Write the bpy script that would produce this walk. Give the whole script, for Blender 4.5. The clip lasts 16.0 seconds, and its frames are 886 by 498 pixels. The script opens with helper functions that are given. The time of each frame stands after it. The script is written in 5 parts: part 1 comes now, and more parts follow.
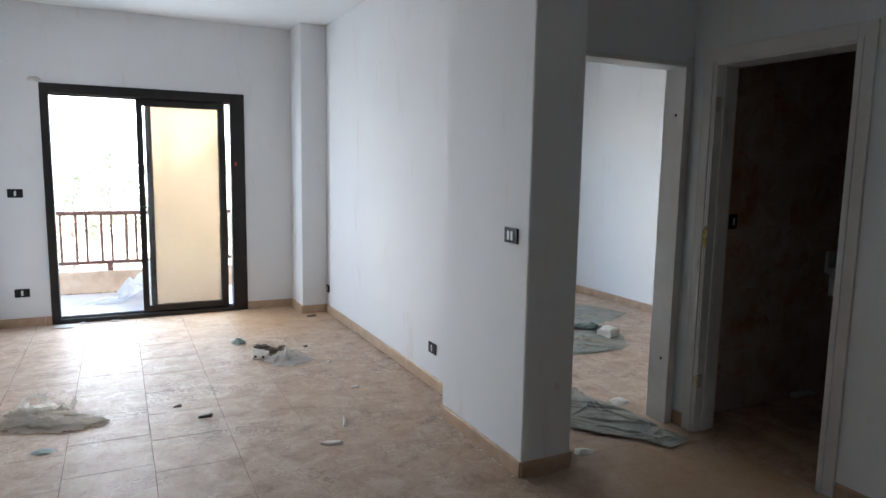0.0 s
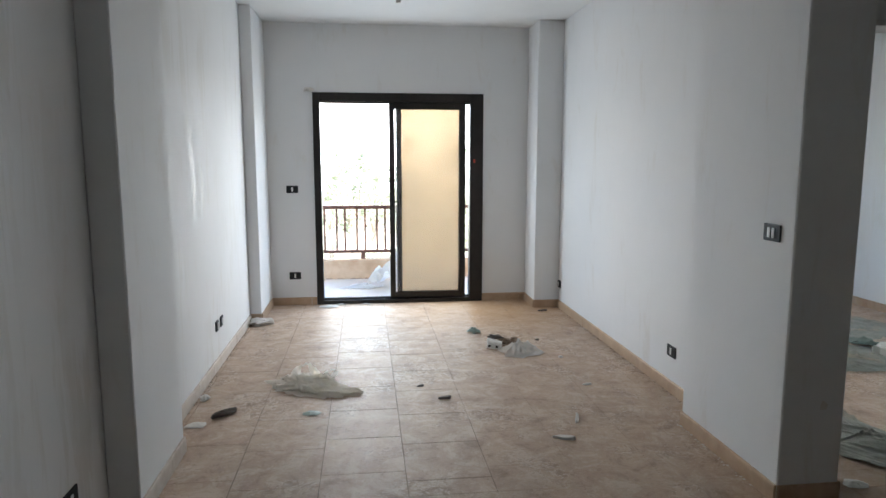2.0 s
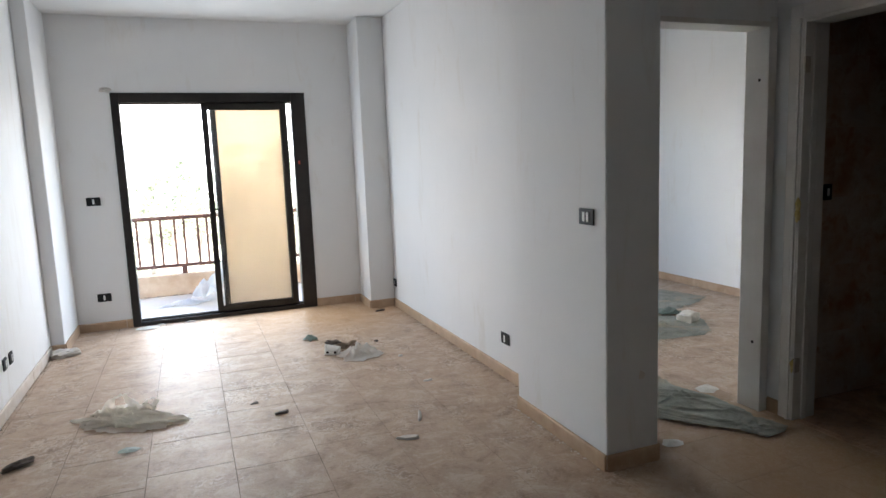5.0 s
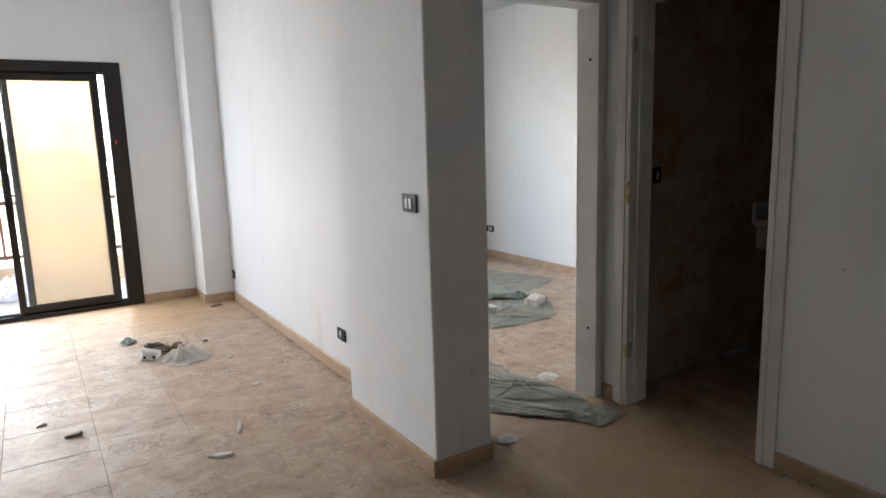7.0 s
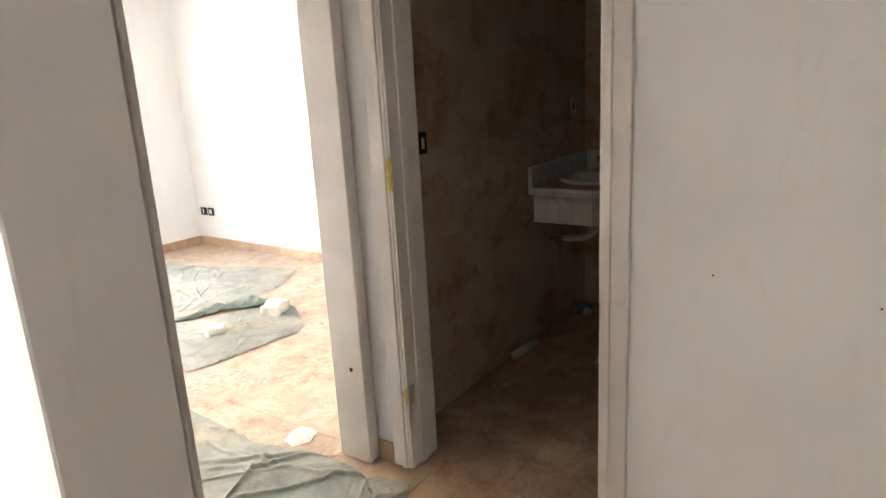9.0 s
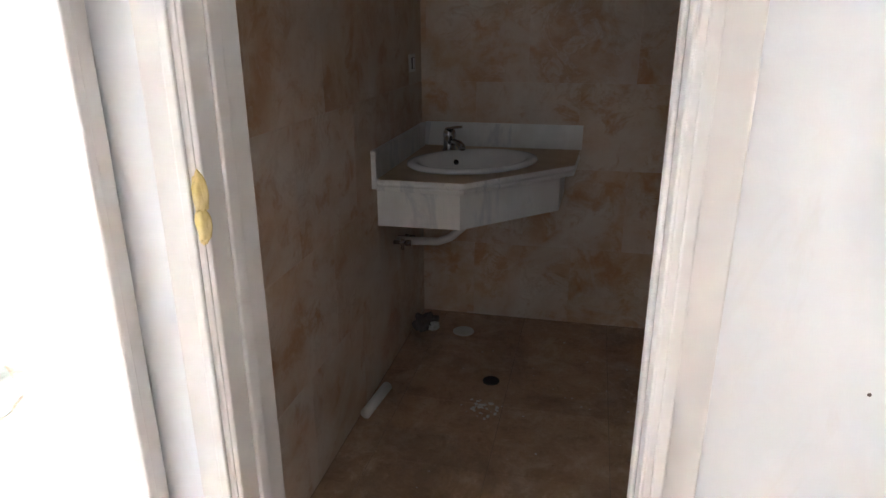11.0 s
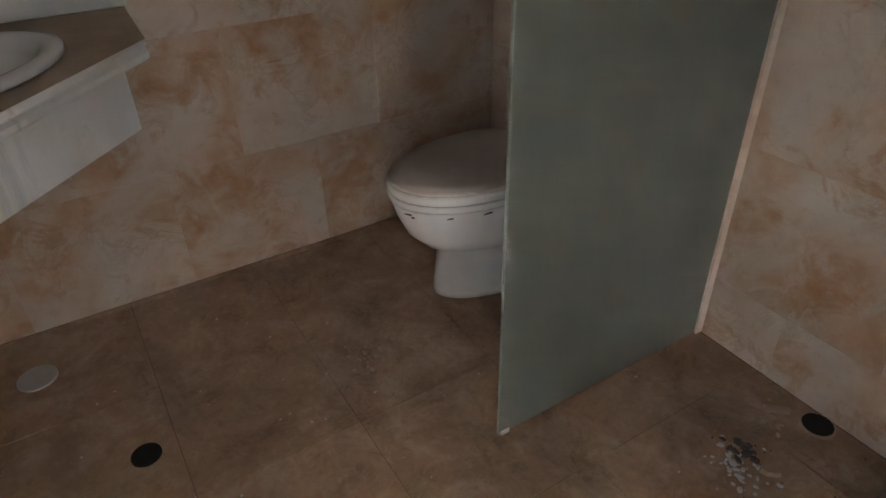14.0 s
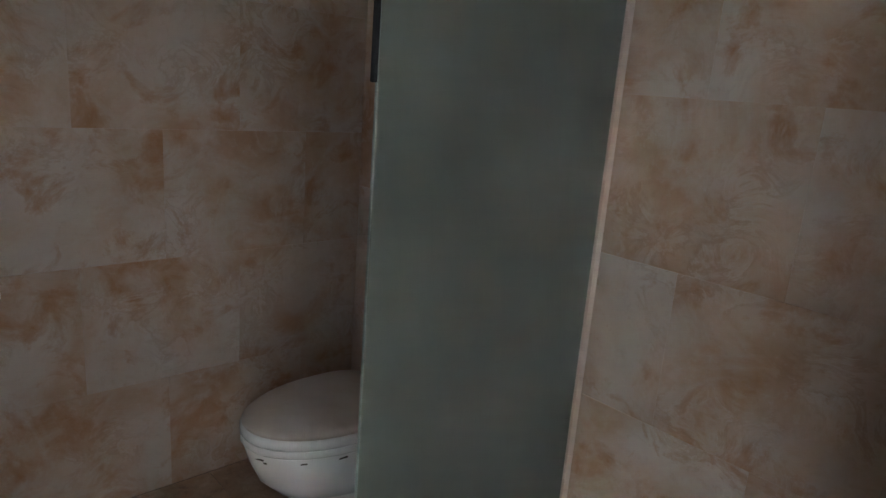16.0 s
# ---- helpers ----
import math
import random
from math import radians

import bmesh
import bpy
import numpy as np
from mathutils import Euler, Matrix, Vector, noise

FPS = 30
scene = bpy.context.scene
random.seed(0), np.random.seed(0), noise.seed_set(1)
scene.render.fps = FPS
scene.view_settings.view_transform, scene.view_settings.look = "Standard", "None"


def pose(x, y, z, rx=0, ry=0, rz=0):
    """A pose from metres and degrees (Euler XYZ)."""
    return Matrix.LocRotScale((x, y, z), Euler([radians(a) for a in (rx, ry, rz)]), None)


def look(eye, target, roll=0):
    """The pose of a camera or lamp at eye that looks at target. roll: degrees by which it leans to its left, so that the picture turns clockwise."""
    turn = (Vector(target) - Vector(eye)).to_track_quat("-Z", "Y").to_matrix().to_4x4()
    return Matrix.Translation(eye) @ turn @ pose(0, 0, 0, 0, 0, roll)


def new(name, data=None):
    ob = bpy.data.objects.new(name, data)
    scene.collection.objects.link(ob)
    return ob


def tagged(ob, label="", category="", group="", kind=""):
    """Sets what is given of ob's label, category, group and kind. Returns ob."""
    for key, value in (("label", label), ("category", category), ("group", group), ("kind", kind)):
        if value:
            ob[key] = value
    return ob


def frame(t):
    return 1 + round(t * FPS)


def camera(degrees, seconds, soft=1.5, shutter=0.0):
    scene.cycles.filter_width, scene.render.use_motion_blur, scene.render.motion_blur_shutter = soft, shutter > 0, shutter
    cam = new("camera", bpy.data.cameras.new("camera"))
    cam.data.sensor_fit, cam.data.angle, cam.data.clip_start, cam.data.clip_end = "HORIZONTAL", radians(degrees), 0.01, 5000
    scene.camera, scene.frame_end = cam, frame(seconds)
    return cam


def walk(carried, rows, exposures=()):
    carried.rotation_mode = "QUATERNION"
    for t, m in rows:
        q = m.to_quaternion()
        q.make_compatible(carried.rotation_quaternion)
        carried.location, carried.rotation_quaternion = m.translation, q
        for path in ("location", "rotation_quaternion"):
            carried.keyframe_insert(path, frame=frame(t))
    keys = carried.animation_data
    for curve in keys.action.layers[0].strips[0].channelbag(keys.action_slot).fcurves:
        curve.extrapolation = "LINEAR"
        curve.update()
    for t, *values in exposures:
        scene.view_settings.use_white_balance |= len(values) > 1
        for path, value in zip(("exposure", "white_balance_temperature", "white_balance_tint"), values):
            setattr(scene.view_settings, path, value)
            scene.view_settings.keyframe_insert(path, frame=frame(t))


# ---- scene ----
cam = camera(68.4, 16.0)
PATH = [
    (0, (1.199, 1.473, 1.529), (2.086, 3.247, 1.275), 1.0),
    (0.5, (1.197, 1.49, 1.523), (1.886, 3.353, 1.287), 0.4),
    (1, (1.158, 1.495, 1.522), (1.661, 3.415, 1.277), 0.2),
    (1.5, (1.139, 1.495, 1.519), (1.468, 3.45, 1.26), -0.5),
    (2, (1.138, 1.493, 1.509), (1.37, 3.461, 1.241), 0.0),
    (2.5, (1.145, 1.498, 1.503), (1.342, 3.47, 1.23), 0.3),
    (3, (1.142, 1.498, 1.509), (1.36, 3.467, 1.235), 0.2),
    (3.5, (1.148, 1.508, 1.494), (1.416, 3.468, 1.196), -0.0),
    (4, (1.171, 1.542, 1.495), (1.659, 3.459, 1.197), -0.0),
    (4.2, (1.183, 1.559, 1.492), (1.738, 3.458, 1.202), -0.5),
    (6.5, (1.312, 1.664, 1.479), (2.193, 3.437, 1.196), -3.1),
    (7, (1.571, 1.771, 1.467), (2.621, 3.439, 1.128), -1.7),
    (7.5, (1.77, 2.014, 1.448), (3.162, 3.395, 1.054), 1.8),
    (8, (1.958, 2.239, 1.458), (3.481, 3.471, 1.055), -1.3),
    (10.3, (2.958, 3.124, 1.435), (4.64, 3.99, 0.787), -0.3),
    (10.5, (3.019, 3.194, 1.43), (4.74, 3.967, 0.765), -0.0),
    (11, (3.207, 3.454, 1.449), (5.049, 3.871, 0.791), -0.2),
    (11.5, (3.449, 3.569, 1.397), (5.316, 3.895, 0.757), -1.7),
    (12, (3.712, 3.655, 1.42), (5.565, 3.917, 0.714), -0.2),
    (12.5, (3.921, 3.812, 1.382), (5.804, 3.843, 0.707), 0.4),
    (13, (4.163, 3.858, 1.421), (5.985, 3.666, 0.619), -2.1),
    (13.5, (4.309, 3.763, 1.368), (6.005, 3.234, 0.451), -2.5),
    (14, (4.36, 3.701, 1.283), (5.787, 2.851, 0.169), -1.5),
    (14.5, (4.374, 3.681, 1.256), (5.654, 2.684, 0.087), -0.9),
    (15, (4.361, 3.658, 1.259), (5.656, 2.405, 0.393), 1.9),
    (15.5, (4.367, 3.676, 1.306), (5.697, 2.331, 0.656), 2.3),
    (16, (4.296, 3.721, 1.365), (5.719, 2.4, 0.888), 4.5),
]
EXPOSURE = [(0.0, 3.25, 5600, 6), (0.5, 3.12, 5600, 6), (1.5, 3.12, 5700, 5), (2.5, 2.76, 5900, 4), (4.2, 3.15, 5900, 6), (6.5, 3.2, 6100, 8), (7.0, 3.6, 6100, 8), (7.5, 3.9, 6200, 8), (8.0, 5.05, 7000, 11), (10.3, 5.6, 6300, 11), (11.0, 6.6, 5900, 10), (11.5, 6.95, 6100, 11), (12.0, 7.75, 6400, 13), (12.5, 7.95, 6800, 13), (13.0, 7.6, 7500, 17), (13.5, 7.5, 6600, 12), (14.0, 7.6, 6000, 9), (14.5, 7.35, 5900, 7), (15.0, 7.4, 5600, 5), (15.5, 7.35, 5500, 5), (16.0, 7.42, 5400, 5)]
walk(cam, [(t, look(eye, target, roll)) for t, eye, target, roll in PATH], EXPOSURE)

# world and daylight: hazy bright sky, sun behind the building
world = bpy.data.worlds.new("sky")
scene.world = world
world.use_nodes = True
wn = world.node_tree
sky = wn.nodes.new("ShaderNodeTexSky")
sky.sky_type = "NISHITA"
sky.sun_disc = False
sky.sun_elevation = radians(52)
sky.sun_rotation = radians(153)
sky.air_density, sky.dust_density = 1.0, 1.2
wn.nodes["Background"].inputs["Strength"].default_value = 0.15
wn.links.new(sky.outputs[0], wn.nodes["Background"].inputs["Color"])
sun = new("sun", bpy.data.lights.new("sun", "SUN"))
sun.data.energy, sun.data.angle, sun.data.color = 5.0, radians(0.6), (1.0, 0.95, 0.87)
sun.matrix_world = look((7, -14, 20), (0, 0, 0))


def sky_lamp(name, x, y, z, w, h, watts):
    """Daylight entering through an opening in the north wall."""
    lamp = new(name, bpy.data.lights.new(name, "AREA"))
    lamp.data.shape, lamp.data.size, lamp.data.size_y = "RECTANGLE", w, h
    lamp.data.energy, lamp.data.color = watts, (0.94, 0.97, 1.0)
    lamp.matrix_world = look((x, y, z), (x, 0, z))


sky_lamp("balcony_daylight", 1.46, 8.355, 1.08, 1.5, 2.0, 4.2)
sky_lamp("bedroom_daylight", 4.5, 8.5, 1.15, 1.05, 1.9, 1.15)


# ---- materials ----
def nodes_of(name):
    m = bpy.data.materials.new(name)
    m.use_nodes = True
    return m, m.node_tree, m.node_tree.nodes["Principled BSDF"]


def ramp(nt, fac, stops):
    n = nt.nodes.new("ShaderNodeValToRGB")
    while len(n.color_ramp.elements) < len(stops):
        n.color_ramp.elements.new(0.5)
    for e, (p, c) in zip(n.color_ramp.elements, stops):
        e.position = p
        e.color = (*c, 1) if len(c) == 3 else c
    nt.links.new(fac, n.inputs[0])
    return n.outputs[0]


def coords(nt, shift=False, size=1.0, stretch=(1, 1, 1)):
    tc = nt.nodes.new("ShaderNodeTexCoord")
    mp = nt.nodes.new("ShaderNodeMapping")
    mp.inputs["Scale"].default_value = [size * s for s in stretch]
    nt.links.new(tc.outputs["Object"], mp.inputs["Vector"])
    if shift:
        oi = nt.nodes.new("ShaderNodeObjectInfo")
        mu = nt.nodes.new("ShaderNodeMath")
        mu.operation = "MULTIPLY"
        mu.inputs[1].default_value = 90.0
        nt.links.new(oi.outputs["Random"], mu.inputs[0])
        nt.links.new(mu.outputs[0], mp.inputs["Location"])
    return mp.outputs[0]


def noise_tex(nt, vec, scale, detail=5.0, rough=0.6, distort=0.0):
    n = nt.nodes.new("ShaderNodeTexNoise")
    n.inputs["Scale"].default_value = scale
    n.inputs["Detail"].default_value = detail
    n.inputs["Roughness"].default_value = rough
    n.inputs["Distortion"].default_value = distort
    nt.links.new(vec, n.inputs["Vector"])
    return n.outputs["Fac"]


def mix(nt, fac, a, b):
    n = nt.nodes.new("ShaderNodeMix")
    n.data_type = "RGBA"
    for socket, v in ((n.inputs[0], fac), (n.inputs[6], a), (n.inputs[7], b)):
        if isinstance(v, (int, float)):
            socket.default_value = v
        elif isinstance(v, tuple):
            socket.default_value = (*v, 1)
        else:
            nt.links.new(v, socket)
    return n.outputs[2]


def bump(nt, bs, height, strength=0.2, distance=0.01):
    b = nt.nodes.new("ShaderNodeBump")
    b.inputs["Strength"].default_value = strength
    b.inputs["Distance"].default_value = distance
    nt.links.new(height, b.inputs["Height"])
    nt.links.new(b.outputs[0], bs.inputs["Normal"])


def plain(name, c1, c2, scale=6.0, rough=(0.5, 0.7), metal=0.0, relief=0.1, fine=60.0, shift=False, distance=0.004):
    """Two colours mixed by a coarse noise, fine grain in the relief."""
    m, nt, bs = nodes_of(name)
    v = coords(nt, shift)
    f = noise_tex(nt, v, scale)
    g = noise_tex(nt, v, fine, 3.0)
    nt.links.new(ramp(nt, f, ((0.35, c1), (0.68, c2))), bs.inputs["Base Color"])
    nt.links.new(ramp(nt, f, ((0.3, (rough[0],) * 3), (0.7, (rough[1],) * 3))), bs.inputs["Roughness"])
    bs.inputs["Metallic"].default_value = metal
    bump(nt, bs, g, relief, distance)
    return m


def wall_paint(name, base, stain):
    m, nt, bs = nodes_of(name)
    v = coords(nt)
    big = noise_tex(nt, v, 0.9, 6.0, 0.65)
    fine = noise_tex(nt, v, 38.0, 4.0, 0.7)
    mid = noise_tex(nt, coords(nt, False, 1.0, (3.0, 3.0, 0.7)), 2.2, 7.0, 0.7, 0.6)
    c = ramp(nt, big, ((0.3, base), (0.75, tuple(b * 0.95 for b in base))))
    c = mix(nt, ramp(nt, mid, ((0.57, (0, 0, 0)), (0.82, (0.7,) * 3))), c, stain)
    nt.links.new(c, bs.inputs["Base Color"])
    nt.links.new(ramp(nt, mid, ((0.3, (0.66,) * 3), (0.7, (0.82,) * 3))), bs.inputs["Roughness"])
    bs.inputs["Specular IOR Level"].default_value = 0.3
    mx = nt.nodes.new("ShaderNodeMath")
    mx.operation = "MULTIPLY_ADD"
    mx.inputs[1].default_value = 0.12
    nt.links.new(fine, mx.inputs[0])
    nt.links.new(big, mx.inputs[2])
    bump(nt, bs, mx.outputs[0], 0.25, 0.02)
    return m


def band(nt, fac, mid, half, high):
    """A thin line wherever a noise crosses one level."""
    return ramp(nt, fac, ((mid - half, (0, 0, 0)), (mid, (high,) * 3), (mid + half, (0, 0, 0))))


def times(nt, a, b):
    n = nt.nodes.new("ShaderNodeMath")
    n.operation = "MULTIPLY"
    nt.links.new(a, n.inputs[0])
    nt.links.new(b, n.inputs[1])
    return n.outputs[0]


def streaked_paint(name, base):
    """Wall paint rolled too wet: glossy runs hanging from blots."""
    m = wall_paint(name, base, (0.66, 0.62, 0.56))
    nt, bs = m.node_tree, m.node_tree.nodes["Principled BSDF"]
    runs = noise_tex(nt, coords(nt, False, 1.0, (5.0, 5.0, 0.55)), 2.0, 6.0, 0.62, 0.7)
    blot = noise_tex(nt, coords(nt), 1.25, 3.0, 0.5, 0.2)
    wet = times(nt, ramp(nt, runs, ((0.50, (0, 0, 0)), (0.58, (1, 1, 1)))), ramp(nt, blot, ((0.46, (0, 0, 0)), (0.60, (1, 1, 1)))))
    dull = bs.inputs["Base Color"].links[0].from_socket
    nt.links.new(mix(nt, wet, dull, (0.70, 0.69, 0.67)), bs.inputs["Base Color"])
    matt = bs.inputs["Roughness"].links[0].from_socket
    nt.links.new(mix(nt, wet, matt, (0.36, 0.36, 0.36)), bs.inputs["Roughness"])
    return m


def floor_tile(name, tone=1.0, dust=0.5, warm=1.0, tone_patches=(), grime=0.0, trodden=1.0):
    """Beige ceramic under site dust: swept streaks, swirling shoe scuffs, ground-in dirt, shiny where rubbed bare."""
    m, nt, bs = nodes_of(name)
    own = coords(nt, True)
    geo = nt.nodes.new("ShaderNodeNewGeometry")
    world_v = geo.outputs["Position"]

    def tint(r, g, b):
        return (r * tone * warm, g * tone, b * tone / warm)
    body = noise_tex(nt, own, 4.0, 6.0, 0.6, 0.3)
    c = ramp(nt, body, ((0.3, tint(0.36, 0.255, 0.18)), (0.5, tint(0.42, 0.305, 0.22)), (0.7, tint(0.48, 0.36, 0.265))))
    film = noise_tex(nt, world_v, 1.1, 7.0, 0.6, 0.2)
    smear = noise_tex(nt, world_v, 6.0, 9.0, 0.72, 0.5)
    swirl = noise_tex(nt, world_v, 13.0, 5.0, 0.62, 1.6)
    print_of = noise_tex(nt, world_v, 2.1, 5.0, 0.6, 0.5)
    scuff = noise_tex(nt, world_v, 42.0, 8.0, 0.7, 0.9)
    grit = noise_tex(nt, world_v, 90.0, 4.0, 0.65)
    c = mix(nt, ramp(nt, film, ((0.34, (0, 0, 0)), (0.66, (dust,) * 3))), c, tint(0.50, 0.375, 0.275))
    c = mix(nt, ramp(nt, smear, ((0.50, (0, 0, 0)), (0.62, (0.6,) * 3))), c, tint(0.60, 0.50, 0.41))
    c = mix(nt, ramp(nt, smear, ((0.33, (0.75,) * 3), (0.46, (0, 0, 0)))), c, tint(0.235, 0.16, 0.11))
    trod = ramp(nt, print_of, ((0.49, (0, 0, 0)), (0.60, (trodden,) * 3)))
    lines = times(nt, band(nt, swirl, 0.5, 0.03, 0.6), trod)
    c = mix(nt, lines, c, tint(0.68, 0.59, 0.50))
    c = mix(nt, times(nt, band(nt, swirl, 0.42, 0.06, 0.6), trod), c, tint(0.20, 0.14, 0.10))
    c = mix(nt, ramp(nt, scuff, ((0.54, (0, 0, 0)), (0.66, (0.35,) * 3))), c, tint(0.64, 0.55, 0.46))
    c = mix(nt, ramp(nt, scuff, ((0.34, (0.45,) * 3), (0.46, (0, 0, 0)))), c, tint(0.27, 0.19, 0.135))
    c = mix(nt, ramp(nt, grit, ((0.64, (0, 0, 0)), (0.76, (0.5,) * 3))), c, tint(0.24, 0.18, 0.13))
    if grime:
        dirt = noise_tex(nt, world_v, 2.6, 9.0, 0.72, 0.8)
        c = mix(nt, ramp(nt, dirt, ((0.50, (0, 0, 0)), (0.64, (grime,) * 3))), c, (0.10, 0.078, 0.06))
    # Round colour patches, each fading out with distance from its place.
    for place, near, end, share, tone_of in tone_patches:
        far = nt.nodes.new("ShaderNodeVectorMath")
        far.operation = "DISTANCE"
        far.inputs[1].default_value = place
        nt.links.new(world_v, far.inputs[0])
        patch_reach = mix(nt, 0.35, far.outputs["Value"], film)
        c = mix(nt, ramp(nt, patch_reach, ((near, (share,) * 3), (end, (0, 0, 0)))), c, tone_of)
    nt.links.new(c, bs.inputs["Base Color"])
    worn = ramp(nt, scuff, ((0.36, (0.27,) * 3), (0.47, (0.42,) * 3), (0.58, (0.72,) * 3)))
    dusty = ramp(nt, noise_tex(nt, world_v, 24.0, 9.0, 0.78, 1.4), ((0.48, (0, 0, 0)), (0.57, (0.85,) * 3)))
    rough = mix(nt, dusty, worn, (0.74, 0.74, 0.74))
    nt.links.new(mix(nt, lines, rough, (0.30, 0.30, 0.30)), bs.inputs["Roughness"])
    bs.inputs["Specular IOR Level"].default_value = 0.26
    bump(nt, bs, mix(nt, 0.35, scuff, grit), 0.28, 0.0022)
    return m


def stone_tile(name):
    """Glazed wall tile printed like worn travertine: grey-cream clouds, rusty patches, crinkled brown veins, each tile its own print."""
    m, nt, bs = nodes_of(name)
    own = coords(nt, True)
    geo = nt.nodes.new("ShaderNodeNewGeometry")
    room = geo.outputs["Position"]
    cloud = noise_tex(nt, own, 3.2, 6.0, 0.58, 0.35)
    c = ramp(nt, cloud, ((0.34, (0.43, 0.262, 0.155)), (0.45, (0.505, 0.345, 0.232)), (0.54, (0.555, 0.425, 0.325)), (0.66, (0.60, 0.515, 0.435))))
    rust = noise_tex(nt, own, 7.0, 7.0, 0.68, 0.5)
    c = mix(nt, ramp(nt, rust, ((0.53, (0, 0, 0)), (0.61, (0.5,) * 3), (0.70, (0.85,) * 3))), c, (0.39, 0.19, 0.075))
    pale = noise_tex(nt, room, 2.9, 6.0, 0.6, 0.8)
    c = mix(nt, ramp(nt, pale, ((0.50, (0, 0, 0)), (0.60, (0.55,) * 3), (0.72, (0.75,) * 3))), c, (0.575, 0.495, 0.415))
    vein = noise_tex(nt, own, 7.0, 6.0, 0.66, 1.3)
    where = ramp(nt, noise_tex(nt, room, 3.4, 3.0, 0.5), ((0.48, (0, 0, 0)), (0.60, (1, 1, 1))))
    c = mix(nt, times(nt, band(nt, vein, 0.5, 0.045, 0.28), where), c, (0.29, 0.16, 0.08))
    c = mix(nt, times(nt, band(nt, vein, 0.43, 0.05, 0.35), where), c, (0.62, 0.54, 0.46))
    speck = noise_tex(nt, room, 34.0, 7.0, 0.75, 0.2)
    c = mix(nt, ramp(nt, speck, ((0.55, (0, 0, 0)), (0.75, (0.33,) * 3))), c, (0.34, 0.20, 0.105))
    c = mix(nt, ramp(nt, speck, ((0.25, (0.4,) * 3), (0.44, (0, 0, 0)))), c, (0.62, 0.56, 0.49))
    nt.links.new(c, bs.inputs["Base Color"])
    nt.links.new(ramp(nt, cloud, ((0.3, (0.36,) * 3), (0.7, (0.55,) * 3))), bs.inputs["Roughness"])
    bs.inputs["Specular IOR Level"].default_value = 0.35
    bump(nt, bs, mix(nt, 0.4, speck, vein), 0.12, 0.003)
    return m


def marble(name):
    m, nt, bs = nodes_of(name)
    v = coords(nt)
    w = noise_tex(nt, coords(nt, False, 1.0, (1, 1, 0.22)), 7.0, 6.0, 0.6, 0.5)
    c = ramp(nt, w, ((0.40, (0.72, 0.71, 0.68)), (0.54, (0.78, 0.77, 0.74)), (0.60, (0.60, 0.61, 0.61)), (0.66, (0.76, 0.75, 0.72))))
    d = noise_tex(nt, v, 12.0, 5.0)
    c = mix(nt, ramp(nt, d, ((0.5, (0, 0, 0)), (0.8, (0.25,) * 3))), c, (0.55, 0.46, 0.36))
    nt.links.new(c, bs.inputs["Base Color"])
    bs.inputs["Roughness"].default_value = 0.28
    return m


def dusty_top(name):
    """Pale marble worktop thick with brown dust."""
    return plain(name, (0.46, 0.34, 0.23), (0.56, 0.45, 0.34), 9.0, (0.6, 0.8), 0.0, 0.1, 70.0)


def cloth_mat(name, c1, c2, dirt, creases=28.0, relief=0.5, depth=0.01):
    m, nt, bs = nodes_of(name)
    v = coords(nt)
    f = noise_tex(nt, v, 5.0, 7.0, 0.7, 0.6)
    c = ramp(nt, f, ((0.35, c1), (0.6, c2)))
    s = noise_tex(nt, v, 2.3, 6.0, 0.7, 1.0)
    c = mix(nt, ramp(nt, s, ((0.5, (0, 0, 0)), (0.68, (0.7,) * 3))), c, dirt)
    nt.links.new(c, bs.inputs["Base Color"])
    bs.inputs["Roughness"].default_value = 0.85
    bump(nt, bs, noise_tex(nt, v, creases, 5.0, 0.6, 1.2), relief, depth)
    return m


def glass_mat(name, tint, rough, clear, milky=0.35):
    """Pane: see-through part, scattering part for dust or frosting, thin gloss."""
    m = bpy.data.materials.new(name)
    m.use_nodes = True
    nt = m.node_tree
    nt.nodes.remove(nt.nodes["Principled BSDF"])
    out = nt.nodes["Material Output"]
    tr = nt.nodes.new("ShaderNodeBsdfTransparent")
    tr.inputs[0].default_value = (*tint, 1)
    tl = nt.nodes.new("ShaderNodeBsdfTranslucent")
    df = nt.nodes.new("ShaderNodeBsdfDiffuse")
    v = coords(nt)
    col = ramp(nt, noise_tex(nt, v, 2.5, 6.0, 0.6), ((0.3, tuple(t * 0.9 for t in tint)), (0.7, tint)))
    nt.links.new(col, tl.inputs[0])
    nt.links.new(col, df.inputs[0])
    haze = nt.nodes.new("ShaderNodeMixShader")
    haze.inputs[0].default_value = milky
    nt.links.new(tl.outputs[0], haze.inputs[1])
    nt.links.new(df.outputs[0], haze.inputs[2])
    body = nt.nodes.new("ShaderNodeMixShader")
    body.inputs[0].default_value = clear
    nt.links.new(haze.outputs[0], body.inputs[1])
    nt.links.new(tr.outputs[0], body.inputs[2])
    gl = nt.nodes.new("ShaderNodeBsdfGlossy")
    gl.inputs["Roughness"].default_value = rough
    fr = nt.nodes.new("ShaderNodeFresnel")
    fr.inputs[0].default_value = 1.45
    top = nt.nodes.new("ShaderNodeMixShader")
    nt.links.new(fr.outputs[0], top.inputs[0])
    nt.links.new(body.outputs[0], top.inputs[1])
    nt.links.new(gl.outputs[0], top.inputs[2])
    nt.links.new(top.outputs[0], out.inputs[0])
    return m


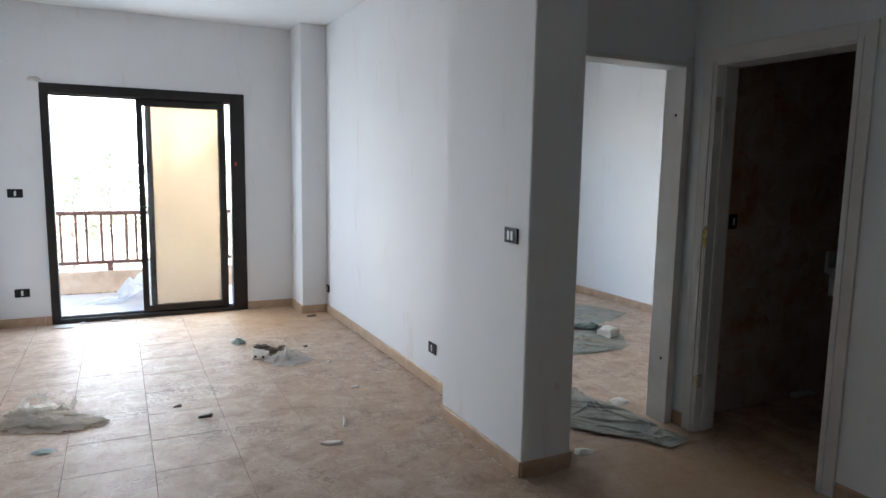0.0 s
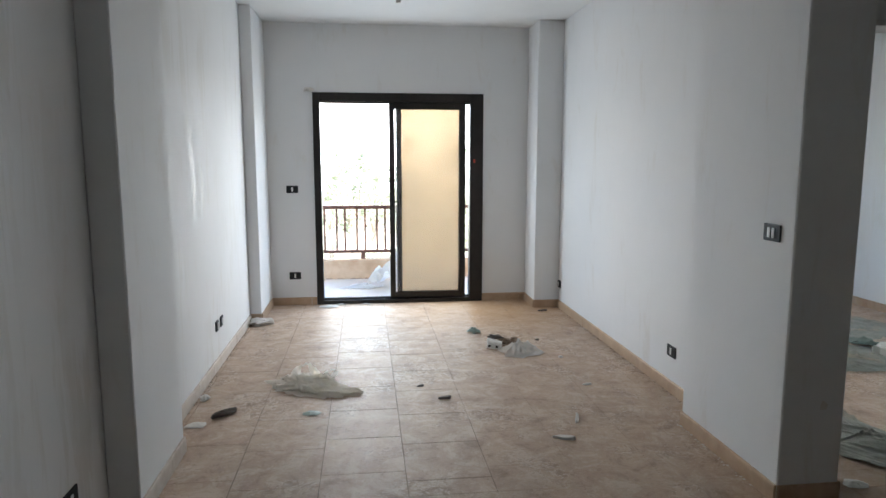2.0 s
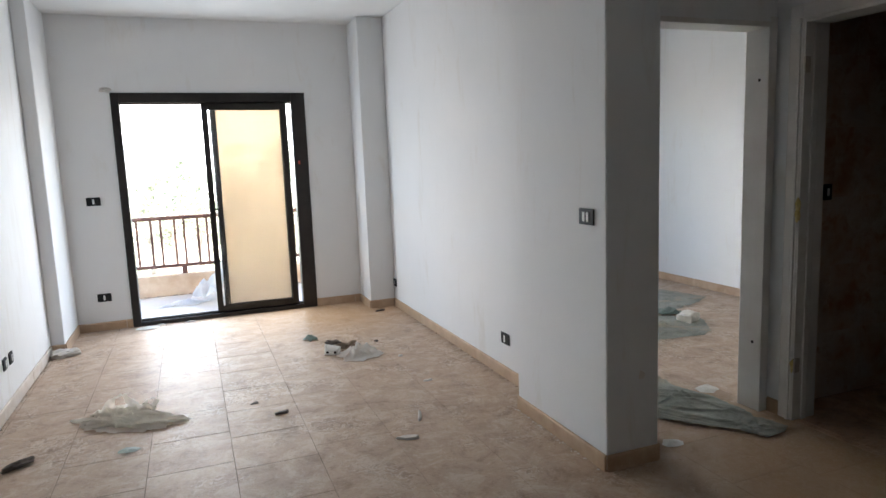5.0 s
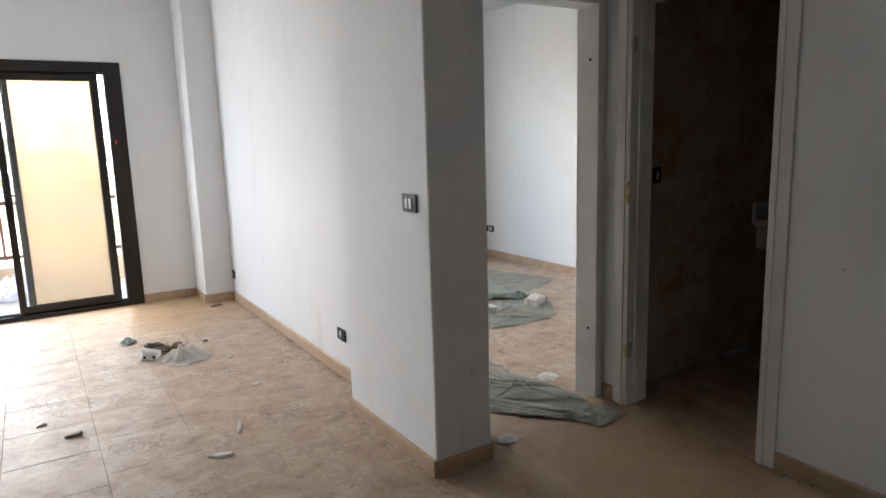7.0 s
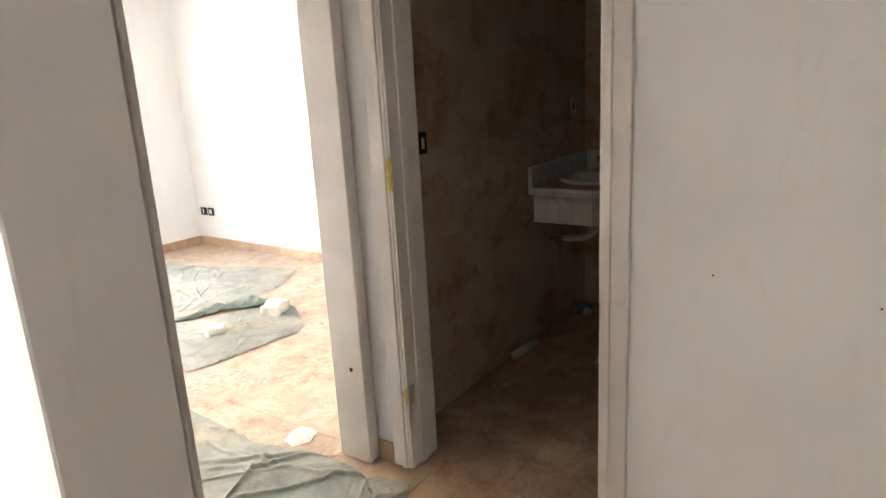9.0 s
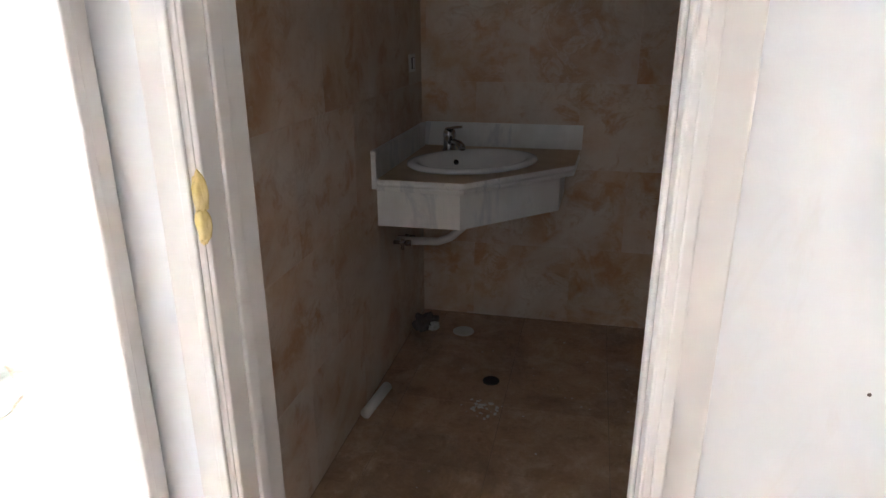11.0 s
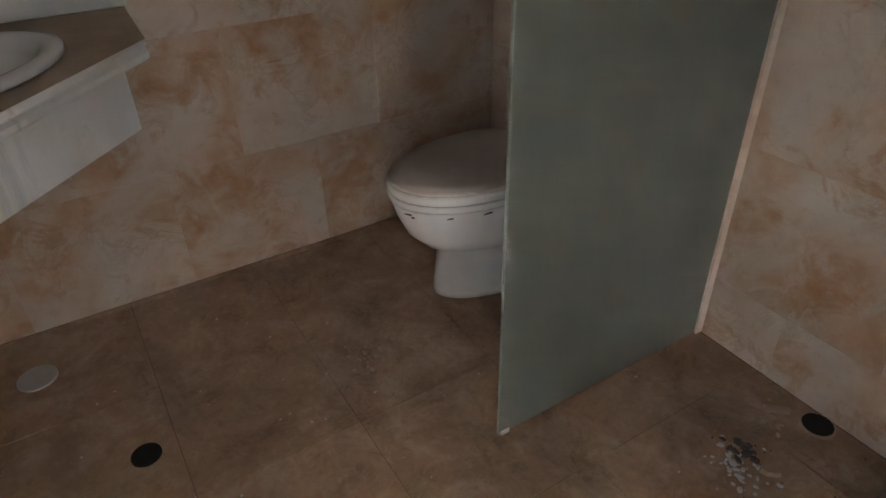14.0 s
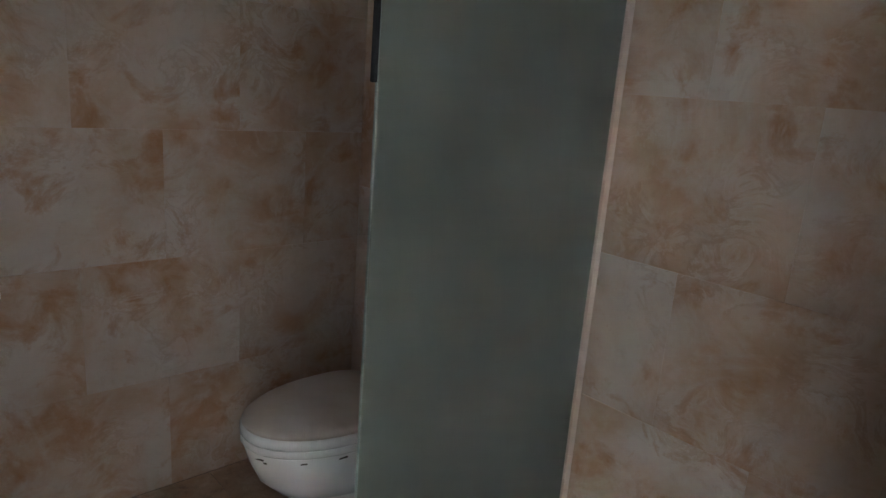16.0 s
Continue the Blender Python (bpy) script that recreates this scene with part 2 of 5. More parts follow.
def thin(m, colour, share):
    """Lets part of the light through: thin cloth, plastic, leaves."""
    nt = m.node_tree
    tl = nt.nodes.new("ShaderNodeBsdfTranslucent")
    tl.inputs[0].default_value = (*colour, 1)
    mx = nt.nodes.new("ShaderNodeMixShader")
    mx.inputs[0].default_value = share
    nt.links.new(nt.nodes["Principled BSDF"].outputs[0], mx.inputs[1])
    nt.links.new(tl.outputs[0], mx.inputs[2])
    nt.links.new(mx.outputs[0], nt.nodes["Material Output"].inputs[0])
    return m


STREAKED = streaked_paint("streaked_wall_paint", (0.80, 0.80, 0.80))
PAINT = wall_paint("white_wall_paint", (0.80, 0.80, 0.80), (0.66, 0.62, 0.56))
CEIL = plain("ceiling_paint", (0.80, 0.80, 0.79), (0.76, 0.76, 0.75), 1.5, (0.7, 0.8), 0, 0.1)
TRIM = plain("white_door_paint", (0.74, 0.71, 0.68), (0.64, 0.60, 0.56), 3.0, (0.35, 0.55), 0, 0.08, 40.0)
# Paler variant of the tan skirting tile, for the west run.
PALESKIRT = plain("pale_tan_skirting_tile", (0.52, 0.43, 0.35), (0.66, 0.60, 0.54), 9.0, (0.4, 0.65), 0, 0.1, 50.0, True)
SKIRT = plain("tan_skirting_tile", (0.40, 0.265, 0.16), (0.54, 0.385, 0.26), 7.0, (0.35, 0.6), 0, 0.1, 50.0, True)
# Ochre patch by the balcony door; brown hall dirt, darkened as painted shade.
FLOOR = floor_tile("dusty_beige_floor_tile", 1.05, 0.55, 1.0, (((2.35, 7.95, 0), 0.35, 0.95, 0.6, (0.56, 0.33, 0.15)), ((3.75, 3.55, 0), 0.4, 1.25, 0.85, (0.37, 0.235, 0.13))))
BATHFLOOR = floor_tile("dusty_brown_bath_tile", 0.88, 0.5, 1.15, grime=0.35, trodden=0.35)
SLAB = plain("grout_and_screed", (0.07, 0.05, 0.035), (0.42, 0.31, 0.22), 3.5, (0.8, 0.95))
BATHSLAB = plain("dirty_bath_grout", (0.13, 0.09, 0.06), (0.27, 0.19, 0.13), 2.2, (0.8, 0.95))
STONE = stone_tile("travertine_print_tile")
GROUT = plain("pale_wall_grout", (0.47, 0.33, 0.225), (0.54, 0.41, 0.30), 8.0, (0.7, 0.9))
MARBLE = marble("white_marble")
DUSTTOP = dusty_top("dusty_marble_top")
CERAMIC = plain("white_ceramic", (0.86, 0.85, 0.83), (0.81, 0.80, 0.77), 4.0, (0.10, 0.22), 0, 0.02)
DUSTCER = plain("dusty_white_lid", (0.58, 0.50, 0.42), (0.68, 0.61, 0.54), 6.0, (0.4, 0.65), 0, 0.05)
BLACK_GLOSS = 0.2
TANPVC = plain("dirty_tan_sealant", (0.66, 0.52, 0.41), (0.74, 0.62, 0.52), 9.0, (0.5, 0.7))
GLASSEDGE = plain("polished_glass_edge", (0.40, 0.46, 0.41), (0.46, 0.52, 0.47), 9.0, (0.2, 0.4))
CHROME = plain("chrome", (0.5, 0.5, 0.51), (0.38, 0.36, 0.35), 9.0, (0.08, 0.2), 1.0, 0.02)
BRONZE = plain("dark_anodised_aluminium", (0.016, 0.013, 0.011), (0.03, 0.025, 0.022), 5.0, (0.35, 0.5), 0.3, 0.05)
BLACK = plain("black_plastic", (0.012, 0.012, 0.013), (0.022, 0.022, 0.023), 8.0, (0.45, 0.6), 0, 0.05)
BLACK.node_tree.nodes["Principled BSDF"].inputs["Specular IOR Level"].default_value = BLACK_GLOSS
KEY = plain("white_switch_key", (0.78, 0.77, 0.75), (0.70, 0.69, 0.66), 8.0, (0.3, 0.45), 0, 0.02)
FROST = glass_mat("frosted_green_glass", (0.325, 0.345, 0.285), 0.3, 0.01, 0.6)
CLEAR = glass_mat("clear_dusty_glass", (0.95, 0.96, 0.95), 0.03, 0.94)
AMBER = glass_mat("amber_filmed_glass", (0.79, 0.675, 0.545), 0.08, 0.34)
RAILPAINT = plain("brown_painted_steel", (0.11, 0.045, 0.03), (0.15, 0.065, 0.045), 12.0, (0.45, 0.65), 0.0, 0.1)
OCHRE = plain("ochre_render", (0.44, 0.30, 0.19), (0.60, 0.45, 0.32), 4.0, (0.8, 0.95), 0, 0.3)
BALCFLOOR = plain("pale_balcony_tile", (0.52, 0.45, 0.38), (0.64, 0.57, 0.49), 3.0, (0.5, 0.8))
TARP = cloth_mat("grey_green_tarpaulin", (0.20, 0.207, 0.178), (0.315, 0.318, 0.278), (0.44, 0.36, 0.265))
TARPBACK = cloth_mat("green_tarpaulin_back", (0.13, 0.175, 0.15), (0.2, 0.24, 0.21), (0.3, 0.28, 0.22))
RAG = cloth_mat("dirty_white_cloth", (0.78, 0.73, 0.66), (0.86, 0.83, 0.77), (0.60, 0.49, 0.38), 18.0, 0.7, 0.014)
PLASTIC = cloth_mat("white_plastic_bag", (0.74, 0.72, 0.69), (0.80, 0.79, 0.77), (0.52, 0.42, 0.32))
FOAM = plain("yellow_foam", (0.62, 0.47, 0.16), (0.75, 0.62, 0.30), 25.0, (0.8, 0.95), 0, 0.5, 40.0)
PAPER = plain("off_white_paper", (0.72, 0.70, 0.66), (0.60, 0.56, 0.50), 14.0, (0.7, 0.9), 0, 0.2)
DARKBIT = plain("dark_rubble_and_gap_shade", (0.07, 0.055, 0.045), (0.16, 0.13, 0.11), 22.0, (0.7, 0.9), 0, 0.4)
BROWNBIT = plain("brown_rubble", (0.17, 0.115, 0.075), (0.36, 0.27, 0.20), 22.0, (0.7, 0.9), 0, 0.4)
GREENBIT = plain("green_plastic_scrap", (0.15, 0.20, 0.165), (0.27, 0.32, 0.27), 12.0, (0.4, 0.6))
PVC = plain("white_pvc", (0.66, 0.62, 0.57), (0.72, 0.69, 0.65), 9.0, (0.35, 0.5))
HOLE = plain("dark_pipe_inside", (0.008, 0.007, 0.006), (0.015, 0.012, 0.01), 9.0, (0.8, 0.95))
RED = plain("red_sticker", (0.5, 0.06, 0.03), (0.45, 0.05, 0.03), 9.0, (0.5, 0.6))
BRASS = plain("paint_smeared_hinge_metal", (0.44, 0.39, 0.34), (0.56, 0.51, 0.46), 20.0, (0.5, 0.7), 0.3, 0.2)
# Leaf green lightened well past natural, painting in distance haze and glare.
LEAF = plain("haze_paled_foliage", (0.26, 0.27, 0.19), (0.35, 0.36, 0.27), 1.2, (0.6, 0.8))
BARK = plain("tree_bark", (0.26, 0.22, 0.17), (0.34, 0.29, 0.23), 6.0, (0.8, 0.95), 0, 0.5)
EARTH = plain("dry_ground", (0.26, 0.21, 0.15), (0.34, 0.28, 0.2), 0.2, (0.85, 0.95), 0, 0.3, 5.0)
HAZE, _nt, _bs = nodes_of("bright_hazy_sky")
_bs.inputs["Base Color"].default_value = (0.8, 0.8, 0.8, 1)
_nt.links.new(ramp(_nt, noise_tex(_nt, coords(_nt), 0.02), ((0.3, (0.94, 0.96, 1.0)), (0.7, (1.0, 1.0, 0.98)))), _bs.inputs["Emission Color"])
_bs.inputs["Emission Strength"].default_value = 0.35
BLOCKER = plain("ochre_blocker_wall", (0.48, 0.36, 0.22), (0.55, 0.43, 0.28), 0.6, (0.8, 0.95), 0, 0.2)
thin(RAG, (0.94, 0.90, 0.83), 0.6)
thin(PLASTIC, (0.85, 0.83, 0.80), 0.5)
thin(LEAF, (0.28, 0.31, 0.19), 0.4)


# ---- mesh helpers ----
def mesh_of(bm, name, material, smooth=False):
    me = bpy.data.meshes.new(name)
    bm.normal_update()
    bm.to_mesh(me)
    bm.free()
    me.materials.append(material)
    if smooth:
        for p in me.polygons:
            p.use_smooth = True
    return me


def part(name, bm, material, parent=None, label="", smooth=False):
    ob = new(name, mesh_of(bm, name, material, smooth))
    if parent is not None:
        ob.parent = parent
    if label:
        ob["label"] = label
    return ob


def thing(name, label, category, group="", at=None):
    ob = new(name)
    ob.empty_display_size = 0.1
    if at is not None:
        ob.matrix_world = at
    return tagged(ob, label, category, group)


def box(bm, x0, x1, y0, y1, z0, z1, bevel=0.0, segments=1):
    r = bmesh.ops.create_cube(bm, size=1.0)
    m = Matrix.Translation(((x0 + x1) / 2, (y0 + y1) / 2, (z0 + z1) / 2)) @ Matrix.Diagonal((x1 - x0, y1 - y0, z1 - z0, 1))
    bmesh.ops.transform(bm, matrix=m, verts=r["verts"])
    if bevel:
        edges = list({e for v in r["verts"] for e in v.link_edges})
        bmesh.ops.bevel(bm, geom=edges, offset=bevel, segments=segments, profile=0.5, affect="EDGES")
    return bm


def boxes(*rows, bevel=0.0):
    bm = bmesh.new()
    for r in rows:
        box(bm, *r, bevel=bevel)
    return bm


def tube(bm, points, radius, sides=10):
    """A round bar along points."""
    pts = [Vector(p) for p in points]
    rings = []
    for i, p in enumerate(pts):
        d = (pts[min(i + 1, len(pts) - 1)] - pts[max(i - 1, 0)]).normalized()
        side = d.orthogonal().normalized()
        if rings:
            side = (rings[-1][1] - d * rings[-1][1].dot(d)).normalized()
        up = d.cross(side)
        ring = [bm.verts.new(p + (side * math.cos(a) + up * math.sin(a)) * radius) for a in [2 * math.pi * k / sides for k in range(sides)]]
        rings.append((ring, side))
    for (a, _), (b, _) in zip(rings, rings[1:]):
        for k in range(sides):
            bm.faces.new((a[k], a[(k + 1) % sides], b[(k + 1) % sides], b[k]))
    bm.faces.new(rings[0][0][::-1])
    bm.faces.new(rings[-1][0])
    return bm


def loft(bm, sections, close_top=True, close_bottom=True):
    """Skin between closed outlines with the same count of points."""
    rings = [[bm.verts.new(p) for p in s] for s in sections]
    n = len(rings[0])
    for a, b in zip(rings, rings[1:]):
        for k in range(n):
            bm.faces.new((a[k], a[(k + 1) % n], b[(k + 1) % n], b[k]))
    if close_bottom:
        bm.faces.new(rings[0][::-1])
    if close_top:
        bm.faces.new(rings[-1])
    return bm


def prism(bm, outline, z0, z1, bevel=0.0):
    loft(bm, [[(x, y, z0) for x, y in outline], [(x, y, z1) for x, y in outline]])
    if bevel:
        bmesh.ops.bevel(bm, geom=bm.edges[:], offset=bevel, segments=2, profile=0.5, affect="EDGES")
    return bm


def tile_mesh(name, w, h, t, material, chamfer=0.002):
    """A tile in the XY plane with its face at z = 0 and chamfered rim."""
    bm = bmesh.new()
    rows = []
    for inset, z in ((0, -t), (0, -chamfer), (chamfer, 0)):
        a, b = w / 2 - inset, h / 2 - inset
        rows.append([(-a, -b, z), (a, -b, z), (a, b, z), (-a, b, z)])
    loft(bm, rows, True, False)
    return mesh_of(bm, name, material)


def lathe(bm, profile, sides=24, at=(0, 0, 0)):
    rings = [[(at[0] + r * math.cos(a), at[1] + r * math.sin(a), at[2] + z) for a in [2 * math.pi * k / sides for k in range(sides)]] for r, z in profile]
    return loft(bm, rings)

# ---- plan, metres ----
CEILING = 2.88
WEST, EAST = 0.04, 3.11          # living room side walls
FAR = 8.38                       # living room wall with the balcony door
HALL = 4.175                      # hall wall with the bathroom door
BX0, BX1, BY0, BY1 = 4.33, 6.292, 2.319, 4.254   # bathroom, tile faces
BED_E = 6.30


def wall(name, *rows, label="white painted plaster wall", material=None, soft=0.0):
    return tagged(part(name, boxes(*rows, bevel=soft), material or PAINT), label, "wall", kind="structure")


wall("wall_west", (-0.17, WEST, -1.2, 8.38, 0, CEILING), label="white painted wall with dull streaks", material=STREAKED)
wall("wall_pier_west", (WEST, 0.17, 4.22, 4.88, 0, CEILING), label="shallow white painted wall pier", soft=0.006)
wall("wall_column_west", (WEST, 0.145, 7.66, FAR, 0, CEILING), label="white painted corner column", soft=0.006)
wall("wall_column_east", (2.85, EAST, 7.97, FAR, 0, CEILING), label="white painted corner column", soft=0.006)
wall("wall_north", (-0.17, 0.61, FAR, 8.6, 0, CEILING), (2.375, 3.9, FAR, 8.6, 0, CEILING), (0.61, 2.375, FAR, 8.6, 2.2, CEILING),
     (3.9, 5.1, FAR, 8.6, 0, 0.1), (3.9, 5.1, FAR, 8.6, 2.2, CEILING), (5.1, 6.50, FAR, 8.6, 0, CEILING), label="white painted wall around the balcony door")
wall("wall_partition", (EAST, 3.25, 4.91, FAR, 0, CEILING), label="white painted partition wall")
wall("wall_pier_east", (2.93, 3.224, 4.03, 4.91, 0, CEILING), label="thick white painted wall end with a switch", soft=0.006)
wall("wall_bedroom", (3.224, 3.365, 4.27, 4.40, 0, CEILING), (3.365, 4.13, 4.27, 4.40, 2.13, CEILING), (4.13, HALL, 4.27, 4.40, 0, CEILING), label="white painted wall over the bedroom doorway")
wall("wall_divider", (HALL, 6.50, BY1 + 0.008, 4.40, 0, CEILING), label="wall between bedroom and bathroom")
wall("wall_bedroom_east", (BED_E, 6.50, 4.40, FAR, 0, CEILING))
wall("wall_bath_back", (BX1 + 0.008, 6.50, 2.1, BY1 + 0.008, 0, CEILING), material=GROUT, label="bathroom wall backing its tiles")
wall("wall_bath_south", (BX0, BX1 + 0.008, 2.1, BY0 - 0.008, 0, CEILING), material=GROUT, label="bathroom wall backing its tiles")
wall("wall_hall", (HALL, BX0, -1.2, 3.325, 0, CEILING), (HALL, BX0, 4.095, BY1 + 0.008, 0, CEILING), (HALL, BX0, 3.325, 4.095, 2.115, CEILING), label="white painted hall wall with drilled holes")
wall("wall_south", (-0.17, BX0, -1.4, -1.2, 0, CEILING))
tagged(part("ceiling", boxes((-0.17, 6.50, -1.4, 8.6, CEILING, 3.02)), CEIL), "flat white painted ceiling", "ceiling", kind="structure")

floor = tagged(part("floor_living", boxes((-0.17, HALL, -1.4, 8.6, -0.16, -0.0014)), SLAB), "dusty beige ceramic tiled floor with scuffs", "floor", kind="structure")
floor_bed = tagged(part("floor_bedroom", boxes((3.11, 6.50, 4.27, 8.6, -0.155, -0.0026)), SLAB), "dusty beige ceramic tiled bedroom floor", "floor", kind="structure")
floor_bath = tagged(part("floor_bathroom", boxes((HALL, 6.50, 2.1, 4.27, -0.15, -0.0024)), BATHSLAB), "dirty brown ceramic tiled bathroom floor", "floor", kind="structure")


# ---- skirting ----
skirt_cache = {}


def skirting(name, runs, material=SKIRT, label="tan ceramic skirting tiles with dirty tops"):
    """Runs of (x0, y0, x1, y1): the wall stands to the left of the way from start to end."""
    base = tagged(new(name), label, "baseboard", kind="structure")
    for x0, y0, x1, y1 in runs:
        d = Vector((x1 - x0, y1 - y0, 0))
        length = d.length
        d.normalize()
        n = Vector((d.y, -d.x, 0))
        s = 0.0
        while s < length - 0.01:
            w = min(0.41, length - s)
            key = round(w, 3)
            if (key, material.name) not in skirt_cache:
                bm = bmesh.new()
                sec = [(0, 0), (0.013, 0), (0.013, 0.07), (0.009, 0.08), (0, 0.08)]
                loft(bm, [[(sx, a, sz) for sx, sz in sec] for a in (0.0015, key - 0.0015)])
                skirt_cache[key, material.name] = mesh_of(bm, "skirting_tile", material)
            ob = new("skirting_tile", skirt_cache[key, material.name])
            ob.parent = base
            p = Vector((x0, y0, 0)) + d * s + n * random.uniform(-0.002, 0.001)
            ob.matrix_world = Matrix.Translation(p) @ Matrix((( n.x, d.x, 0, 0), (n.y, d.y, 0, 0), (0, 0, 1, 0), (0, 0, 0, 1)))
            s += w
    return base


# ---- doors and frames ----
def frame_strip(bm, x0, x1, y0, y1, z0, z1):
    box(bm, x0, x1, y0, y1, z0, z1, bevel=0.004, segments=2)


def bath_frame():
    d = tagged(new("door_bathroom"), "white painted wooden door frame without its door", "door frame", kind="structure")
    for name, y0, y1, s in (("casing", 3.243, 3.327, 1), ("casing", 4.092, 4.172, -1)):
        bm = bmesh.new()
        frame_strip(bm, HALL - 0.016, HALL + 0.002, y0, y1, 0, 2.19)
        inner = y1 if s > 0 else y0
        frame_strip(bm, HALL - 0.024, HALL - 0.014, inner - 0.022 * s - 0.01, inner - 0.022 * s + 0.01, 0, 2.12)
        part(name, bm, TRIM, d)
    bm = bmesh.new()
    frame_strip(bm, HALL - 0.0165, HALL + 0.002, 3.327, 4.092, 2.113, 2.19)
    part("head_casing", bm, TRIM, d)
    for y0, y1, st in ((3.317, 3.332, (3.332, 3.341)), (4.083, 4.098, (4.074, 4.083))):
        bm = bmesh.new()
        frame_strip(bm, HALL - 0.012, BX0 + 0.002, y0, y1, 0, 2.115)
        frame_strip(bm, HALL + 0.045, HALL + 0.085, st[0], st[1], 0, 2.09)
        part("jamb", bm, TRIM, d)
    bm = bmesh.new()
    frame_strip(bm, HALL - 0.012, BX0 + 0.01, 3.332, 4.083, 2.097, 2.118)
    part("lintel", bm, TRIM, d)
    for z in (1.85, 0.27):
        bm = boxes((HALL - 0.012, HALL + 0.03, 4.080, 4.084, z, z + 0.08), bevel=0.0015)
        tube(bm, [(HALL - 0.012, 4.079, z), (HALL - 0.012, 4.079, z + 0.08)], 0.005)
        part("hinge_leaf", bm, BRASS, d, "rusty empty hinge")
    return d


def bed_frame():
    d = tagged(new("door_bedroom"), "white painted doorway lining without its door", "door frame", kind="structure")
    bm = bmesh.new()
    frame_strip(bm, 4.108, 4.130, 4.252, 4.41, 0, 2.13)
    part("jamb", bm, TRIM, d)
    bm = bmesh.new()
    frame_strip(bm, 3.360, 3.383, 4.252, 4.41, 0, 2.13)
    part("jamb", bm, TRIM, d)
    bm = bmesh.new()
    frame_strip(bm, 3.383, 4.108, 4.252, 4.41, 2.105, 2.132)
    part("lintel", bm, TRIM, d)
    bm = bmesh.new()
    frame_strip(bm, 4.130, 4.168, 4.256, 4.272, 0, 2.16)
    part("casing", bm, TRIM, d)
    for z in (1.84, 0.395):
        bm = bmesh.new()
        lathe(bm, [(0.0005, 0), (0.008, 0.0), (0.009, 0.002), (0.0005, 0.0022)], 10)
        bmesh.ops.transform(bm, matrix=Matrix.Translation((4.108, 4.31, z)) @ pose(0, 0, 0, 0, -90, 0), verts=bm.verts)
        part("screw_hole", bm, HOLE, d, "dark screw hole")
    return d


bath_frame()
bed_frame()


# ---- balcony door ----
def balcony_door():
    d = tagged(new("window_1"), "dark aluminium sliding balcony door, half open", "balcony door", kind="structure")
    y0, y1 = 8.362, 8.475
    for nm, r in (("frame_jamb", (0.61, 0.68, y0, y1, 0, 2.2)), ("frame_jamb", (2.235, 2.375, y0, y1, 0, 2.2)),
                  ("frame_head", (0.68, 2.235, y0, y1, 2.112, 2.2)), ("frame_sill", (0.68, 2.235, y0, y1, 0, 0.04))):
        part(nm, boxes(r, bevel=0.004), BRONZE, d)
    for nm, z0, z1 in (("track", 0.04, 0.055), ("track", 2.098, 2.112)):
        part(nm, boxes((0.68, 2.235, 8.41, 8.416, z0, z1), (0.68, 2.235, 8.45, 8.456, z0, z1)), BRONZE, d)
    for nm, a, b, py, glass in (("sliding_panel", 1.385, 2.19, 8.382, CLEAR), ("sliding_panel", 1.46, 2.185, 8.425, AMBER)):
        p = new(nm)
        p.parent = d
        for snm, r in (("stile", (a, a + 0.055, py, py + 0.03, 0.056, 2.097)), ("stile", (b - 0.06, b, py, py + 0.03, 0.056, 2.097)),
                       ("rail", (a + 0.055, b - 0.06, py, py + 0.03, 2.04, 2.097)), ("rail", (a + 0.055, b - 0.06, py, py + 0.03, 0.056, 0.112))):
            part(snm, boxes(r, bevel=0.003), BRONZE, p)
        g = part("pane", boxes((a + 0.05, b - 0.055, py + 0.012, py + 0.017, 0.107, 2.045)), glass, p, "clear dusty glass" if glass is CLEAR else "amber filmed glass")
        g.visible_shadow = False
    bm = boxes((1.40, 1.425, 8.366, 8.383, 1.03, 1.13), bevel=0.003)
    box(bm, 1.405, 1.475, 8.35, 8.366, 1.075, 1.09, bevel=0.003)
    part("latch", bm, BLACK, d, "black latch handle")
    part("sticker", boxes((2.272, 2.292, 8.3605, 8.3622, 1.49, 1.525)), RED, d, "small red sticker")
    return d


balcony_door()
w2 = tagged(new("window_2"), "bedroom window opening", "window", kind="structure")
for nm, r in (("frame_jamb", (3.9, 3.96, 8.51, 8.57, 0.1, 2.2)), ("frame_jamb", (5.04, 5.1, 8.51, 8.57, 0.1, 2.2)), ("frame_head", (3.96, 5.04, 8.51, 8.57, 2.14, 2.2)), ("frame_sill", (3.96, 5.04, 8.51, 8.57, 0.1, 0.16))):
    part(nm, boxes(r, bevel=0.004), BRONZE, w2)

# ---- balcony and outside ----
tagged(part("balcony_floor", boxes((-0.6, 3.6, 8.6, 10.1, -0.2, -0.02)), BALCFLOOR), "pale dusty balcony floor", "floor", kind="structure")
# Unseen slab and upper wall, added to keep sky light off the balcony.
tagged(part("balcony_slab", boxes((-0.6, 3.6, 8.6, 10.1, 2.9, 3.05)), CEIL), "unseen white slab added to shade the balcony", "slab", kind="structure")
tagged(part("wall_upper", boxes((-4, 10, 8.38, 8.6, 3.02, 9.0)), BLOCKER), "unseen ochre wall added above to block sky light", "wall", kind="structure")
tagged(part("door_sill", boxes((0.612, 2.373, 8.4, 8.598, -0.003, 0.004), bevel=0.001), MARBLE), "worn marble threshold", "sill", kind="structure")
tagged(part("balcony_kerb", boxes((-0.6, 3.6, 9.96, 10.1, -0.02, 0.235), bevel=0.01), OCHRE), "low ochre rendered balcony kerb", "wall", kind="structure")


